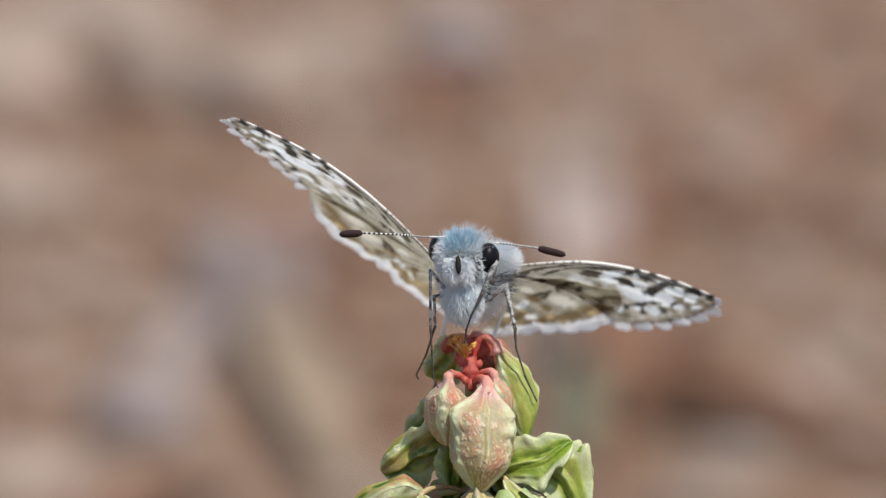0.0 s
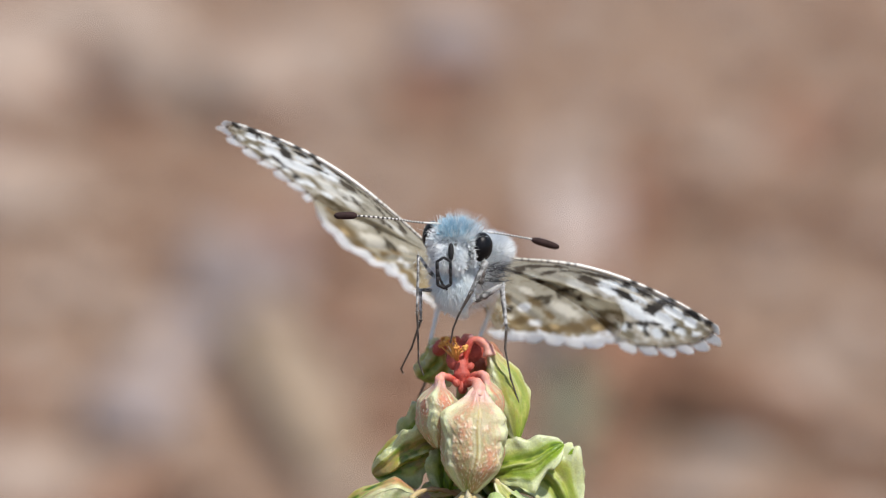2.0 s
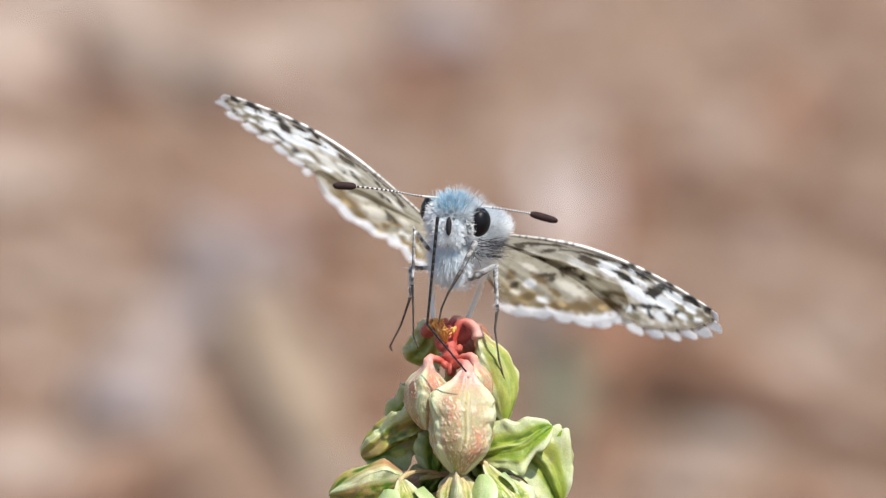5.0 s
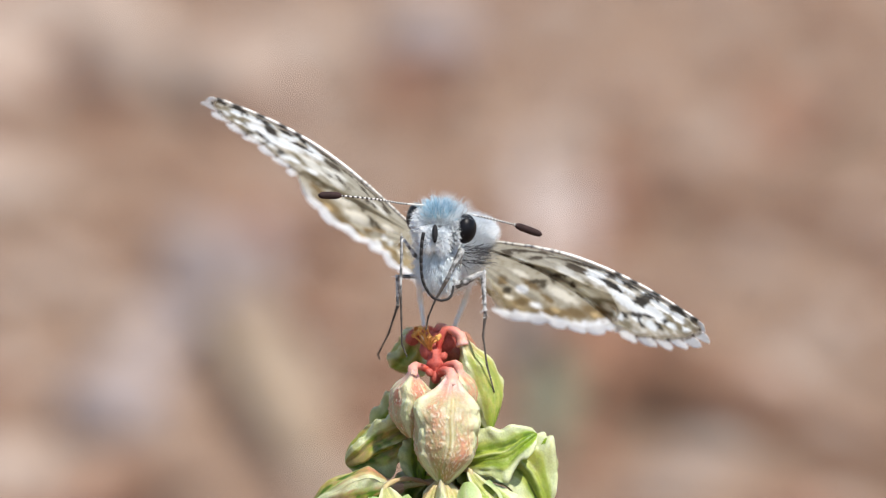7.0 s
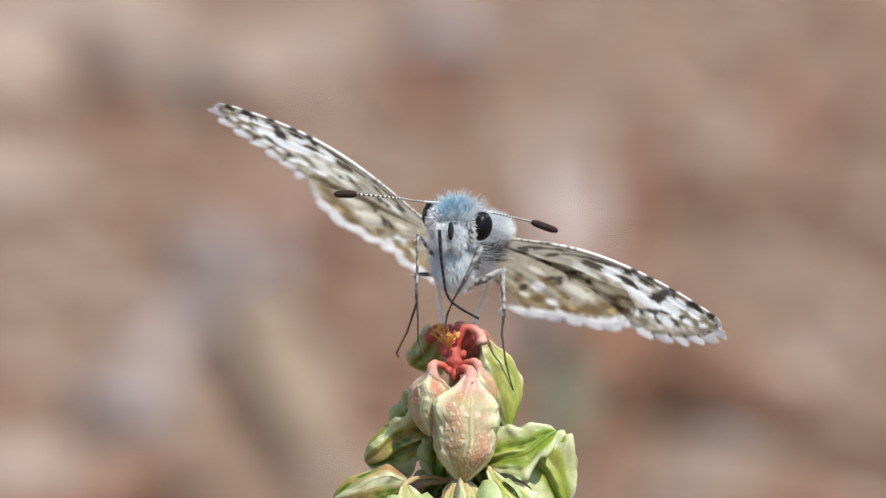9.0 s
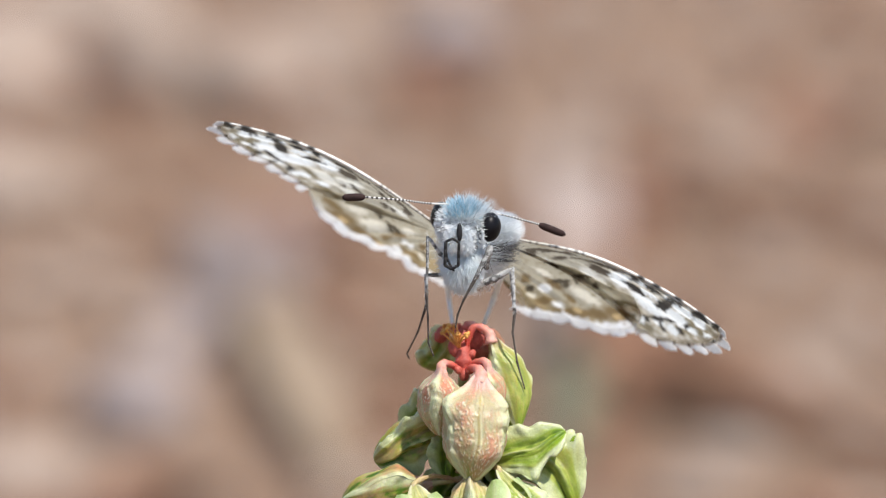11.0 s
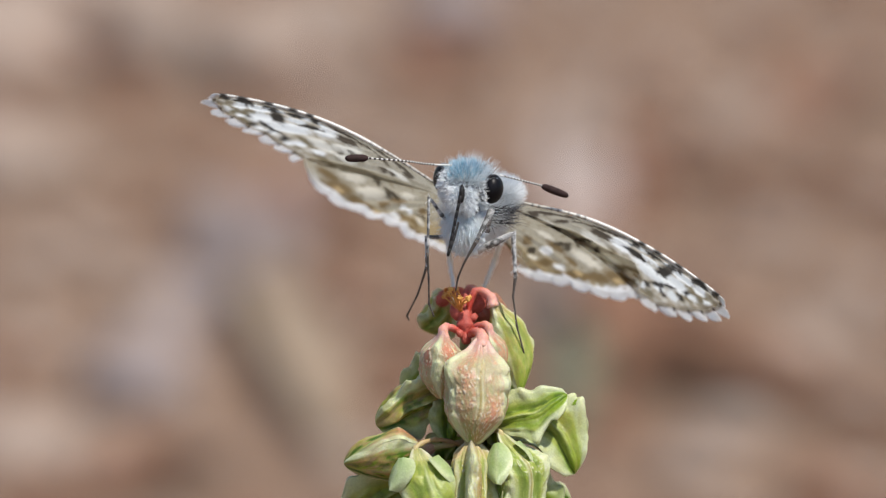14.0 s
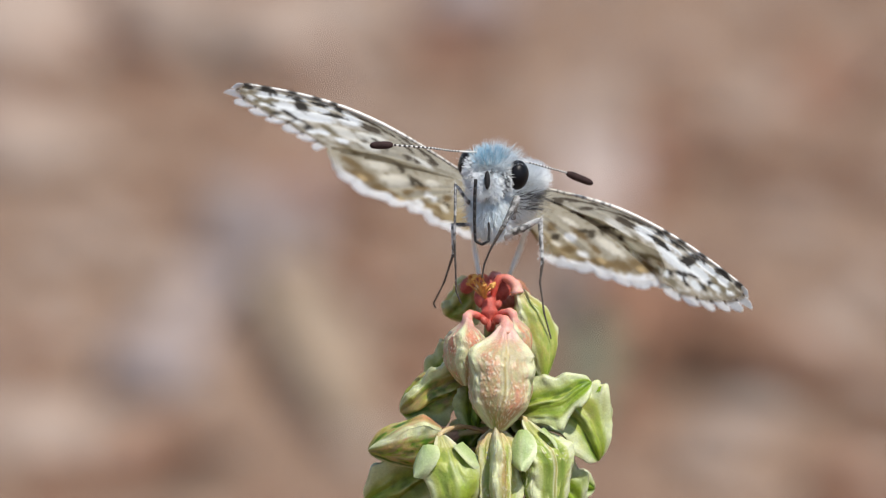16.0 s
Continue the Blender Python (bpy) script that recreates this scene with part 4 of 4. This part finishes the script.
def leg(fly, joints, radii, foot_from, hairy, seed, label="slender grey jointed leg", mat=None):
    """A leg along the joints (mm): grey upper parts, a dark foot from one joint on, and a fringe of hairs."""
    upper = [p * MM for p in joints[:foot_from + 1]]
    lower = [p * MM for p in joints[foot_from:]]
    def bent(points, rs):
        # straight members, slightly swollen at the joints
        out_p, out_r = [], []
        for a, b, ra, rb in zip(points, points[1:], rs, rs[1:]):
            for i in range(6):
                f = i / 6
                out_p.append(a.lerp(b, f))
                out_r.append((ra + (rb - ra) * f) * (1 + 0.25 * max(0, 1 - 6 * min(f, 1 - f))) * MM)
        out_p.append(points[-1])
        out_r.append(rs[-1] * MM)
        return out_p, out_r
    up, ur = bent(upper, [1.1 * r for r in radii[:foot_from + 1]])
    lo, lr = bent(lower, [1.1 * r for r in radii[foot_from:]])
    whole = part("leg", mesh_of("leg", *tube(up, ur, 10), mat or LEG), fly, label)
    part("foot", mesh_of("foot", *tube(lo, lr, 8), FOOT), whole, "dark bristly foot")
    rng = random.Random(seed)
    pieces = []
    for i in range(hairy):
        k = rng.randrange(len(up) - 1)
        p = up[k].lerp(up[k + 1], rng.random())
        d = (up[k + 1] - up[k]).normalized() * 0.9 + Vector((rng.uniform(-1, 1), rng.uniform(-1, 1), rng.uniform(-1, 1))) * 0.6
        pieces.append(grown_hair(rng, p, d, rng.uniform(0.22, 0.6) * MM, 0.03 * MM, 0.3))
    for i in range(60):
        k = rng.randrange(len(lo) - 1)
        p = lo[k].lerp(lo[k + 1], rng.random())
        d = (lo[k + 1] - lo[k]).normalized() + Vector((rng.uniform(-1, 1), rng.uniform(-1, 1), rng.uniform(-1, 1))) * 0.7
        pieces.append(grown_hair(rng, p, d, rng.uniform(0.08, 0.16) * MM, 0.02 * MM, 0.2))
    part("hairs", mesh_of("hairs", *joined(pieces), FUR_WHITE, False), whole, "fine pale leg hairs")
    return whole


def antenna(fly, points, club_from, club_to, rings):
    pts = curve_through([p * MM for p in points], rings)
    shaft, pale = [], []
    for i in range(rings):
        mid = pts[i].lerp(pts[i + 1], 0.5)
        seg = tube([pts[i], mid, pts[i + 1]], [0.052 * MM, 0.064 * MM, 0.052 * MM], 7)
        (pale if i < rings * 0.22 or i % 2 else shaft).append(seg)
    whole = part("antenna", mesh_of("antenna", *joined(shaft), RING_DARK), fly, "black and white ringed antenna")
    part("ring", mesh_of("ring", *joined(pale), RING_PALE), whole, "pale rings")
    d = club_to - club_from
    n = 16
    cp = [(club_from + d * (i / n)) * MM for i in range(n + 1)]
    prof = [0.07, 0.15, 0.19, 0.215, 0.225, 0.23, 0.232, 0.232, 0.232, 0.23, 0.23, 0.225, 0.22, 0.21, 0.19, 0.15, 0.05]
    part("club", mesh_of("club", *tube(cp, [r * MM for r in prof], 12), CLUB), whole, "dark brown velvety club")
    return whole


PROBOSCIS_PIECES = 22
PROBOSCIS_STEP = 0.45


def butterfly():
    fly = new("butterfly")
    fly.matrix_basis = VIEW
    tagged(fly, "white and brown chequered skipper butterfly feeding on the dock spike", "butterfly")
    moving = {}
    # body
    thorax = part("thorax", mesh_of("thorax", *ellipsoid(bt(886, 352, 2.2) * MM, (1.75 * MM, 2.9 * MM, 2.0 * MM), rough=0.05), SKIN), fly)
    part("fur", mesh_of("fur", *fur(1, bt(886, 352, 2.2), (1.75, 2.9, 2.0), 4600, 1.0, 0.055, (0.15, -0.4, 0.1)), FUR_WHITE, False), thorax, "shaggy white fur")
    part("fur", mesh_of("fur", *fur(2, bt(896, 345, 1.6), (1.75, 2.7, 1.8), 190, 1.4, 0.045, (0.6, -0.5, 0.1), lambda n: n.x > 0.15 and -0.5 < n.z < 0.1 and n.y < 0), FUR_DARK, False), thorax, "dark bristles")
    part("fur", mesh_of("fur", *fur(30, bt(930, 316, 1.4), (1.1, 1.5, 0.75), 3600, 0.7, 0.045, (0.45, -0.25, 0.25)), FUR_WHITE, False), thorax, "fluffy white shoulder tuft")
    breast = part("breast", mesh_of("breast", *ellipsoid(bt(867, 368, -1.5) * MM, (1.0 * MM, 1.25 * MM, 1.5 * MM)), SKIN), fly)
    part("fur", mesh_of("fur", *fur(3, bt(867, 368, -1.5), (1.0, 1.25, 1.5), 4800, 0.85, 0.042, (-0.02, -0.12, -1.0), lift=0.35), FUR_PALE, False), breast, "long white breast fur")
    spine = curve_through([bt(889, 370, 3) * MM, bt(888, 384, 7) * MM, bt(886, 392, 11) * MM, bt(884, 396, 14) * MM], 24)
    part("abdomen", mesh_of("abdomen", *tube(spine, [(1.3 - 0.8 * (i / 24) ** 1.6 + 0.05 * math.cos(i * 2.1)) * MM for i in range(25)], 20), BELLY), fly, "buff tapering abdomen")
    # head
    head_c, head_r = bt(868, 306, -1.6), (1.30, 1.25, 1.22)
    eyes = ((827, 291, -1.1, (0.52, 0.78, 0.86), 18), (914, 311, -2.0, (0.68, 0.82, 0.88), -12))

    def clear_of_eyes(n):
        p = head_c + Vector((n.x * head_r[0], n.y * head_r[1], n.z * head_r[2]))
        return all(math.hypot((p.x - bt(x, y).x) / 0.62, (p.z - bt(x, y).z) / 0.86) > 1.0 for x, y, *_ in eyes)

    head = part("head", mesh_of("head", *ellipsoid(head_c * MM, [r * MM for r in head_r]), SKIN), fly)
    part("fur", mesh_of("fur", *fur(4, head_c, head_r, 3600, 0.5, 0.06, (0.0, -0.22, -0.12), lambda n: n.y < 0.5 and n.z < 0.5 and clear_of_eyes(n), 0.8), FUR_WHITE, False), head, "white face fur")
    part("fur", mesh_of("fur", *fur(5, head_c + Vector((0.0, 0.0, -0.42)), (1.25, 1.25, 1.32), 1500, 0.95, 0.058, (0.05, -0.28, 0.25), lambda n: n.z > 0.50 and -0.75 < n.x < 0.55 and clear_of_eyes(n), 0.8), FUR_SKYLIT, False), head, "crown fur coloured with the sky's blue light")
    part("fur", mesh_of("fur", *fur(7, head_c + Vector((0.12, 0.0, -0.40)), (1.40, 1.30, 1.32), 900, 0.95, 0.045, (0.10, -0.15, 0.35), lambda n: n.z > 0.30 and n.x > -0.85 and clear_of_eyes(n), 0.8), FUR_PALE, False), head, "pale crown hairs with skylight blue in their colour")
    part("fur", mesh_of("fur", *fur(6, head_c + Vector((0.1, 0, -0.4)), head_r, 260, 1.25, 0.024, (0.1, -0.1, 0.4), lambda n: n.z > 0.45, 0.9), FUR_DARK, False), head, "fine dark bristles")
    part("fur", mesh_of("fur", *fur(8, head_c + Vector((0.2, 0.2, -0.4)), (1.45, 1.3, 1.3), 480, 1.35, 0.036, (0.12, -0.05, 0.45), lambda n: n.z > 0.35, 0.9), FUR_PALE, False), head, "long pale crown bristles")
    for x, y, d, r, turn_z in eyes:
        rot = Euler((0, radians(8), radians(turn_z))).to_matrix()
        part("eye", mesh_of("eye", *ellipsoid(bt(x, y, d) * MM, [q * MM for q in r], 24, 32, turn=rot), EYE), head, "glossy black compound eye")
    brow = bt(838, 306, -2.2)
    part("fur", mesh_of("fur", *fur(31, brow, (0.42, 0.5, 0.85), 800, 0.45, 0.075, (-0.35, -0.3, -0.1)), FUR_WHITE, False), head, "white fur beside the eye")
    part("fur", mesh_of("fur", *fur(32, bt(893, 318, -2.4), (0.30, 0.5, 0.85), 620, 0.42, 0.075, (0.2, -0.3, -0.2)), FUR_WHITE, False), head, "white fur beside the eye")
    part("fur", mesh_of("fur", *fur(33, bt(868, 325, -2.3), (1.1, 0.7, 1.0), 520, 0.42, 0.05, (0, -0.3, -0.3), lambda n: n.y < 0), FUR_DARK, False), head, "scattered dark scales")
    for x, y, s in ((850, 330, 5), (874, 333, 6)):
        c = bt(x, y, -3.0)
        palp = part("palp", mesh_of("palp", *ellipsoid(c * MM, (0.36 * MM, 0.42 * MM, 0.72 * MM)), SKIN), head)
        part("fur", mesh_of("fur", *fur(20 + s, c, (0.36, 0.42, 0.72), 1100, 0.42, 0.055, (0, -0.3, -0.45)), FUR_WHITE, False), palp, "brushy white palp scales")
    part("mouth", mesh_of("mouth", *ellipsoid(bt(861, 321, -3.62) * MM, (0.17 * MM, 0.18 * MM, 0.55 * MM)), TONGUE), head, "black slit between the palps")
    moving["antennae"] = [antenna(fly, [bt(843, 271, -2.2), bt(800, 269, -2.6), bt(760, 264, -2.8), bt(694, 259, -2.9)], bt(697, 259, -2.9), bt(656, 260, -3.0), 50),
        antenna(fly, [bt(906, 282, -1.6), bt(945, 291, -0.9), bt(980, 300, -0.4), bt(1006, 307, 0.0)], bt(1002, 306, 0.0), bt(1050, 325, 0.4), 40)]
    # wings
    moving["wings"] = [(wing(fly, hind, side), side) for side in (-1, 1) for hind in (False, True)]
    # legs
    moving["legs"] = [
        leg(fly, [bt(845, 375, -1.0), bt(828, 358, -1.8), bt(806, 327, -2.0), bt(804, 425, -2.0), bt(806, 470, -1.8), bt(807, 515, -1.2), bt(816, 537, -1.0)], [0.10, 0.10, 0.08, 0.07, 0.05, 0.045, 0.04], 3, 60, 1),
        leg(fly, [bt(850, 405, 0.2), bt(838, 398, -0.4), bt(801, 398, -0.8), bt(802, 450, -0.6), bt(786, 500, 0.6), bt(767, 538, 1.6), bt(771, 546, 1.8)], [0.13, 0.12, 0.10, 0.075, 0.05, 0.045, 0.04], 3, 90, 2),
        leg(fly, [bt(905, 385, -1.4), bt(913, 353, -2.4), bt(889, 402, -3.0), bt(866, 443, -2.8), bt(856, 468, -2.4), bt(852, 492, -2.0)], [0.19, 0.17, 0.11, 0.05, 0.05, 0.04], 2, 240, 3, mat=LEG_DARK),
        leg(fly, [bt(892, 418, -0.4), bt(925, 404, -0.8), bt(955, 388, -1.0), bt(959, 465, -1.0), bt(955, 500, -0.9), bt(962, 552, -0.8), bt(975, 600, -0.6)], [0.22, 0.19, 0.14, 0.09, 0.055, 0.05, 0.04], 3, 300, 4),
        leg(fly, [bt(838, 400, 4.0), bt(842, 440, 6.0), bt(850, 496, 6.0), bt(868, 565, 5.5), bt(866, 610, 5.0), bt(862, 650, 4.6)], [0.16, 0.13, 0.10, 0.07, 0.06, 0.05], 2, 60, 5, "pale grey hind leg, out of focus", SKIN),
        leg(fly, [bt(935, 400, 4.0), bt(925, 440, 7.0), bt(905, 490, 7.5), bt(900, 515, 6.5)], [0.18, 0.14, 0.10, 0.06], 2, 60, 6, "pale grey hind leg, out of focus", SKIN),
    ]
    # feeding tube, in stiff pieces
    pieces = []
    for i in range(PROBOSCIS_PIECES):
        r0, r1 = (0.104 - 0.0026 * i) * MM, (0.104 - 0.0026 * (i + 1)) * MM
        pts = [(0, 0, 0.02 * MM), (0, 0, 0), (0, 0, -0.5 * PROBOSCIS_STEP * MM), (0, 0, -PROBOSCIS_STEP * MM), (0, 0, -(PROBOSCIS_STEP + 0.03) * MM)]
        pieces.append(part("proboscis_piece", mesh_of("proboscis_piece", *tube(pts, [r0 * 0.6, r0, (r0 + r1) / 2, r1, r1 * 0.6], 8), TONGUE), fly))
    moving["proboscis"] = pieces
    return fly, moving


FLY, MOVING = butterfly()


# ---- what moves ----
def proboscis_shapes():
    """Seconds, its root, first angle (degrees from straight down towards the right), runs of (pieces, bend at each), and how far its end tucks in (degrees)."""
    coil = ((2, 0), (3, 60), (2, 0), (3, 60), (4, 12))
    hidden, side, high, slit, low = (841, 322, -0.4), (841, 320, -4.2), (841, 306, -4.1), (861, 312, -4.2), (837, 338, -4.3)
    return (
        (0.0, hidden, 0, ((14, 34),), 0), (1.4, hidden, 0, ((14, 34),), 0), (2.0, low, 2, coil, 0), (2.4, high, -4, ((6, 3), (8, -2)), 0), (3.0, high, -4, ((14, 0),), 0),
        (3.5, high, 2, ((8, 1), (6, 3)), 0), (4.4, high, -2, ((14, 0),), 0), (5.2, high, -4, ((22, 0),), 0), (5.8, high, -4.5, ((22, 0),), 0), (6.0, side, -18, ((3, 4), (5, 9), (6, 0)), 0), (6.2, side, -2, ((6, 3), (4, 17), (4, 7)), 20), (6.5, side, -14, ((5, 7), (4, 18), (5, 2)), 15),
        (7.0, side, -8, ((5, 3), (3, 12), (4, 30), (2, 10)), 50), (7.5, side, 2, ((7, 2), (4, 38), (3, 0)), 50), (8.0, side, 0, ((4, 6), (4, 15), (3, 6)), 15),
        (8.5, side, 8, ((14, 2),), 0), (9.4, side, 0, ((7, 0), (3, 27), (4, 2)), 40), (10.4, side, -4, ((6, 2), (4, 42), (4, 0)), 50), (11.0, low, -2, coil, 0), (11.5, side, -2, ((7, 3), (4, 16), (3, 0)), 20), (12.0, side, -4, ((6, 3), (4, 40), (4, 0)), 50),
        (12.5, side, 0, ((8, 0), (2, 40), (4, 2)), 70), (13.0, (853, 306, -4.2), -48, ((1, 40), (7, 2), (1, 80), (1, 72), (4, 0)), 30), (13.5, side, -4, ((6, 2), (4, 42), (4, 0)), 50),
        (14.0, slit, -11, ((8, 0), (1, 172), (5, 1)), 30), (15.2, slit, -11, ((8, 0), (1, 172), (5, 1)), 30), (15.5, slit, -45, ((1, 32), (7, 2), (1, 80), (1, 60), (4, 0)), 50),
        (15.75, low, -4, coil, 0), (16.0, side, -4, ((7, 1), (3, 58), (4, 2)), 60))


def pieces_of(first, runs, tuck):
    """For each piece its angle and how far it tips in depth (degrees); what the runs leave over lies folded back along the rest."""
    out, a = [], first
    for n, bend in runs:
        for _ in range(n):
            out.append((a, tuck * max(0, min(1, (len(out) - 9) / 2))))
            a += bend
    for back in range(PROBOSCIS_PIECES - len(out)):
        a, e = out[len(out) - 1 - 2 * back]
        out.append((a + 180, -e))
    return out


def motions():
    # the body: drift and lean against its place at the end
    body = ((0, -18.3, 42.3, -2.8), (0.5, -15.2, 33.1, -2.8), (1, -13.7, 26.2, -1.9), (1.5, -15.3, 20.0, 0.0), (2, -14.5, 16.3, 0.7), (2.5, -12.2, 6.2, 1.9),
            (3, -6.1, 1.0, 2.7), (3.5, -6.1, 0.9, 2.8), (5.8, 6.2, 4.7, 1.8), (6, 6.3, 4.8, 1.8), (6.5, 6.2, 4.1, 0.9), (7, 4.6, 2.4, 1.0), (7.5, 2.4, 0.9, 0.7),
            (8, 3.2, 2.5, 0.9), (8.5, 0.1, 1.0, 0.9), (11, -3.0, 4.7, 0.0), (11.5, -2.9, 3.2, 0.0), (12, 0.1, 3.2, 0.0), (12.5, -1.4, 2.4, 1.0),
            (13, 0.1, 2.5, 0.9), (13.5, -2.9, 1.0, 0.9), (14, -1.4, 0.9, 0.9), (14.5, -1.4, 0.2, 0.0), (15, -1.5, 0.1, 0.0), (15.5, 0.0, 1.7, 0.0), (16, 0.0, 0.1, 0.0))
    walk(FLY, [(t, VIEW @ Matrix.Translation(at(HEAD[0] + x, HEAD[1] + y)) @ pose(0, 0, 0, 0, roll, 0)) for t, x, y, roll in body])
    # the wings: slope, backward sweep and tilt of the left and of the right pair
    lift = ((0, 32.9, 9.9, 0, 26, 14, 25), (0.5, 31.5, 13.1, 5, 23, 14, 25), (1, 34, 15, 12, 20, 14, 26), (1.5, 29.9, 16.8, 15, 16, 16, 27),
            (2, 29.3, 18.7, 16, 13, 17, 28), (2.5, 28.9, 20.6, 20, 9, 18, 29), (3, 32.2, 22.1, 22, 0, 18, 29), (3.5, 29.2, 22.2, 21, 0, 18, 29),
            (5.8, 31.1, 20.8, 14, 7, 14, 22.5), (6, 35.4, 20.5, 14, 4, 13, 22), (6.5, 32.9, 21.4, 14, 0, 14, 25), (7, 30.7, 22.3, 14, 0, 15, 22),
            (7.5, 28.7, 22.7, 12, 0, 15.5, 22), (8, 27.8, 22.2, 13, 0, 16, 22), (8.5, 28, 21.8, 12, 0, 16, 22), (11, 23.2, 24.6, 9, 0, 17.5, 21.5),
            (11.5, 21.8, 25.1, 9, 0, 19, 20.5), (12, 21.3, 25.5, 9, 0, 19, 20.5), (12.5, 21, 25.3, 9, 0, 19, 20.5), (13, 21, 25.4, 9, 0, 19, 20.5),
            (13.5, 20.5, 25.7, 8, 0, 20, 20.5), (14, 20, 26.2, 5, 0, 20, 20.5), (14.5, 19.8, 26.8, 7, 0, 20, 20.5), (15, 19.6, 26.8, 5, 0, 20, 20.5),
            (15.5, 19.5, 27.5, 4, 0, 20, 20.5), (16, 19.3, 27.4, 4, 0, 20, 20.5))
    for sheet, side in MOVING["wings"]:
        rows = []
        for (t, l, r, sweep_l, sweep_r, tilt_l, tilt_r), (_, _, _, roll) in zip(lift, body):
            if side < 0:
                back_turn = -20.5 + 0.22 * (sweep_l - 4) if sheet.name.startswith("hindwing") else 0
                rows.append((t, Matrix.Translation(bt(815, 300, 1.2) * MM) @ pose(0, 0, 0, 0, l + 1.2 - roll, 0) @ pose(0, 0, 0, 0, 0, -0.75 * sweep_l) @ pose(0, 0, 0, -tilt_l, 0, 0) @ pose(0, 0, 0, 0, 0, back_turn)))
            else:
                rows.append((t, Matrix.Translation(bt(945, 327, 1.2) * MM) @ pose(0, 0, 0, 0, r - 0.3 - roll, 0) @ pose(0, 0, 0, 0, 0, 0.8 * sweep_r) @ pose(0, 0, 0, -tilt_r - 1.5, 0, 0)))
        walk(sheet, rows)
    # the legs: most feet keep their hold while the body shifts; the foremost left one slides with it
    for limb, hold, lean, foot in zip(MOVING["legs"], (0.0, 0.6, 0.75, 0.75, 0.8, 0.8), (0.0, 0.0, -0.05, -0.21, 0.0, 0.0),
                                      (bt(816, 537, -1), bt(771, 546, 1.8), bt(852, 492, -2), bt(975, 600, -0.6), bt(846, 506, 2.6), bt(900, 505, 2.6))):
        rows = []
        swing = limb is MOVING["legs"][4]
        pivot = bt(838, 400, 4.0) if swing else foot
        for t, x, y, roll in body:
            shift = Matrix.Translation((-hold * x * 0.0337 * MM, 0, hold * y * 0.0337 * MM))
            rows.append((t, shift @ Matrix.Translation(pivot * MM) @ pose(0, 0, 0, 0, (21 if t < 4 else 0) - roll if swing else lean * y - 0.6 * roll, 0) @ Matrix.Translation(-pivot * MM)))
        walk(limb, rows)
    # the antennae: small turns about their roots
    sway = ((0, 0.6, -4.9), (0.5, 0.1, -4.8), (1, 1.3, -3.9), (1.5, 0.1, -5.3), (2, 0.0, -6.3), (2.5, 1.1, -9.0), (3, 1.9, -10.4), (3.5, 0.1, -11.3), (5.8, 1.6, -4.5),
            (6, 1.7, -3.3), (6.5, 0.4, -2.5), (7, 0.8, -2.7), (8, 0.2, -3.2), (8.5, 0.2, -3.4), (11, 0.1, -0.5), (12, -0.4, -0.5), (13, -0.2, -2.5), (13.5, -0.2, -2.9),
            (14, -0.8, -1.8), (14.5, -0.5, 0.2), (16, 0, 0))
    for k, (feeler, root) in enumerate(zip(MOVING["antennae"], (bt(843, 271, -2.2), bt(906, 282, -1.6)))):
        walk(feeler, [(r[0], Matrix.Translation(root * MM) @ pose(0, 0, 0, 0, r[1 + k], 0) @ Matrix.Translation(-root * MM)) for r in sway])
    # the proboscis
    shapes = [(t, bt(*root), pieces_of(a, r, tuck)) for t, root, a, r, tuck in proboscis_shapes()]
    rows = [[] for _ in range(PROBOSCIS_PIECES)]
    for (t0, p0, s0), (t1, p1, s1) in zip(shapes, shapes[1:]):
        steps = max(1, round((t1 - t0) / 0.05))
        last = t1 == shapes[-1][0]
        for k in range(steps + (1 if last else 0)):
            f = k / steps
            p = p0.lerp(p1, f)
            for i in range(PROBOSCIS_PIECES):
                a = radians(s0[i][0] + (s1[i][0] - s0[i][0]) * f)
                e = radians(s0[i][1] + (s1[i][1] - s0[i][1]) * f)
                d = Vector((math.sin(a) * math.cos(e), math.sin(e) - (0.012 if i < 8 else -0.03 if i < 14 else 0.0), -math.cos(a) * math.cos(e)))
                rows[i].append((t0 + (t1 - t0) * f, Matrix.Translation(p * MM) @ pose(0, 0, 0, 0, -math.degrees(a), 0) @ pose(0, 0, 0, math.degrees(e), 0, 0)))
                p = p + d * PROBOSCIS_STEP
    for piece, r in zip(MOVING["proboscis"], rows):
        walk(piece, r)


motions()
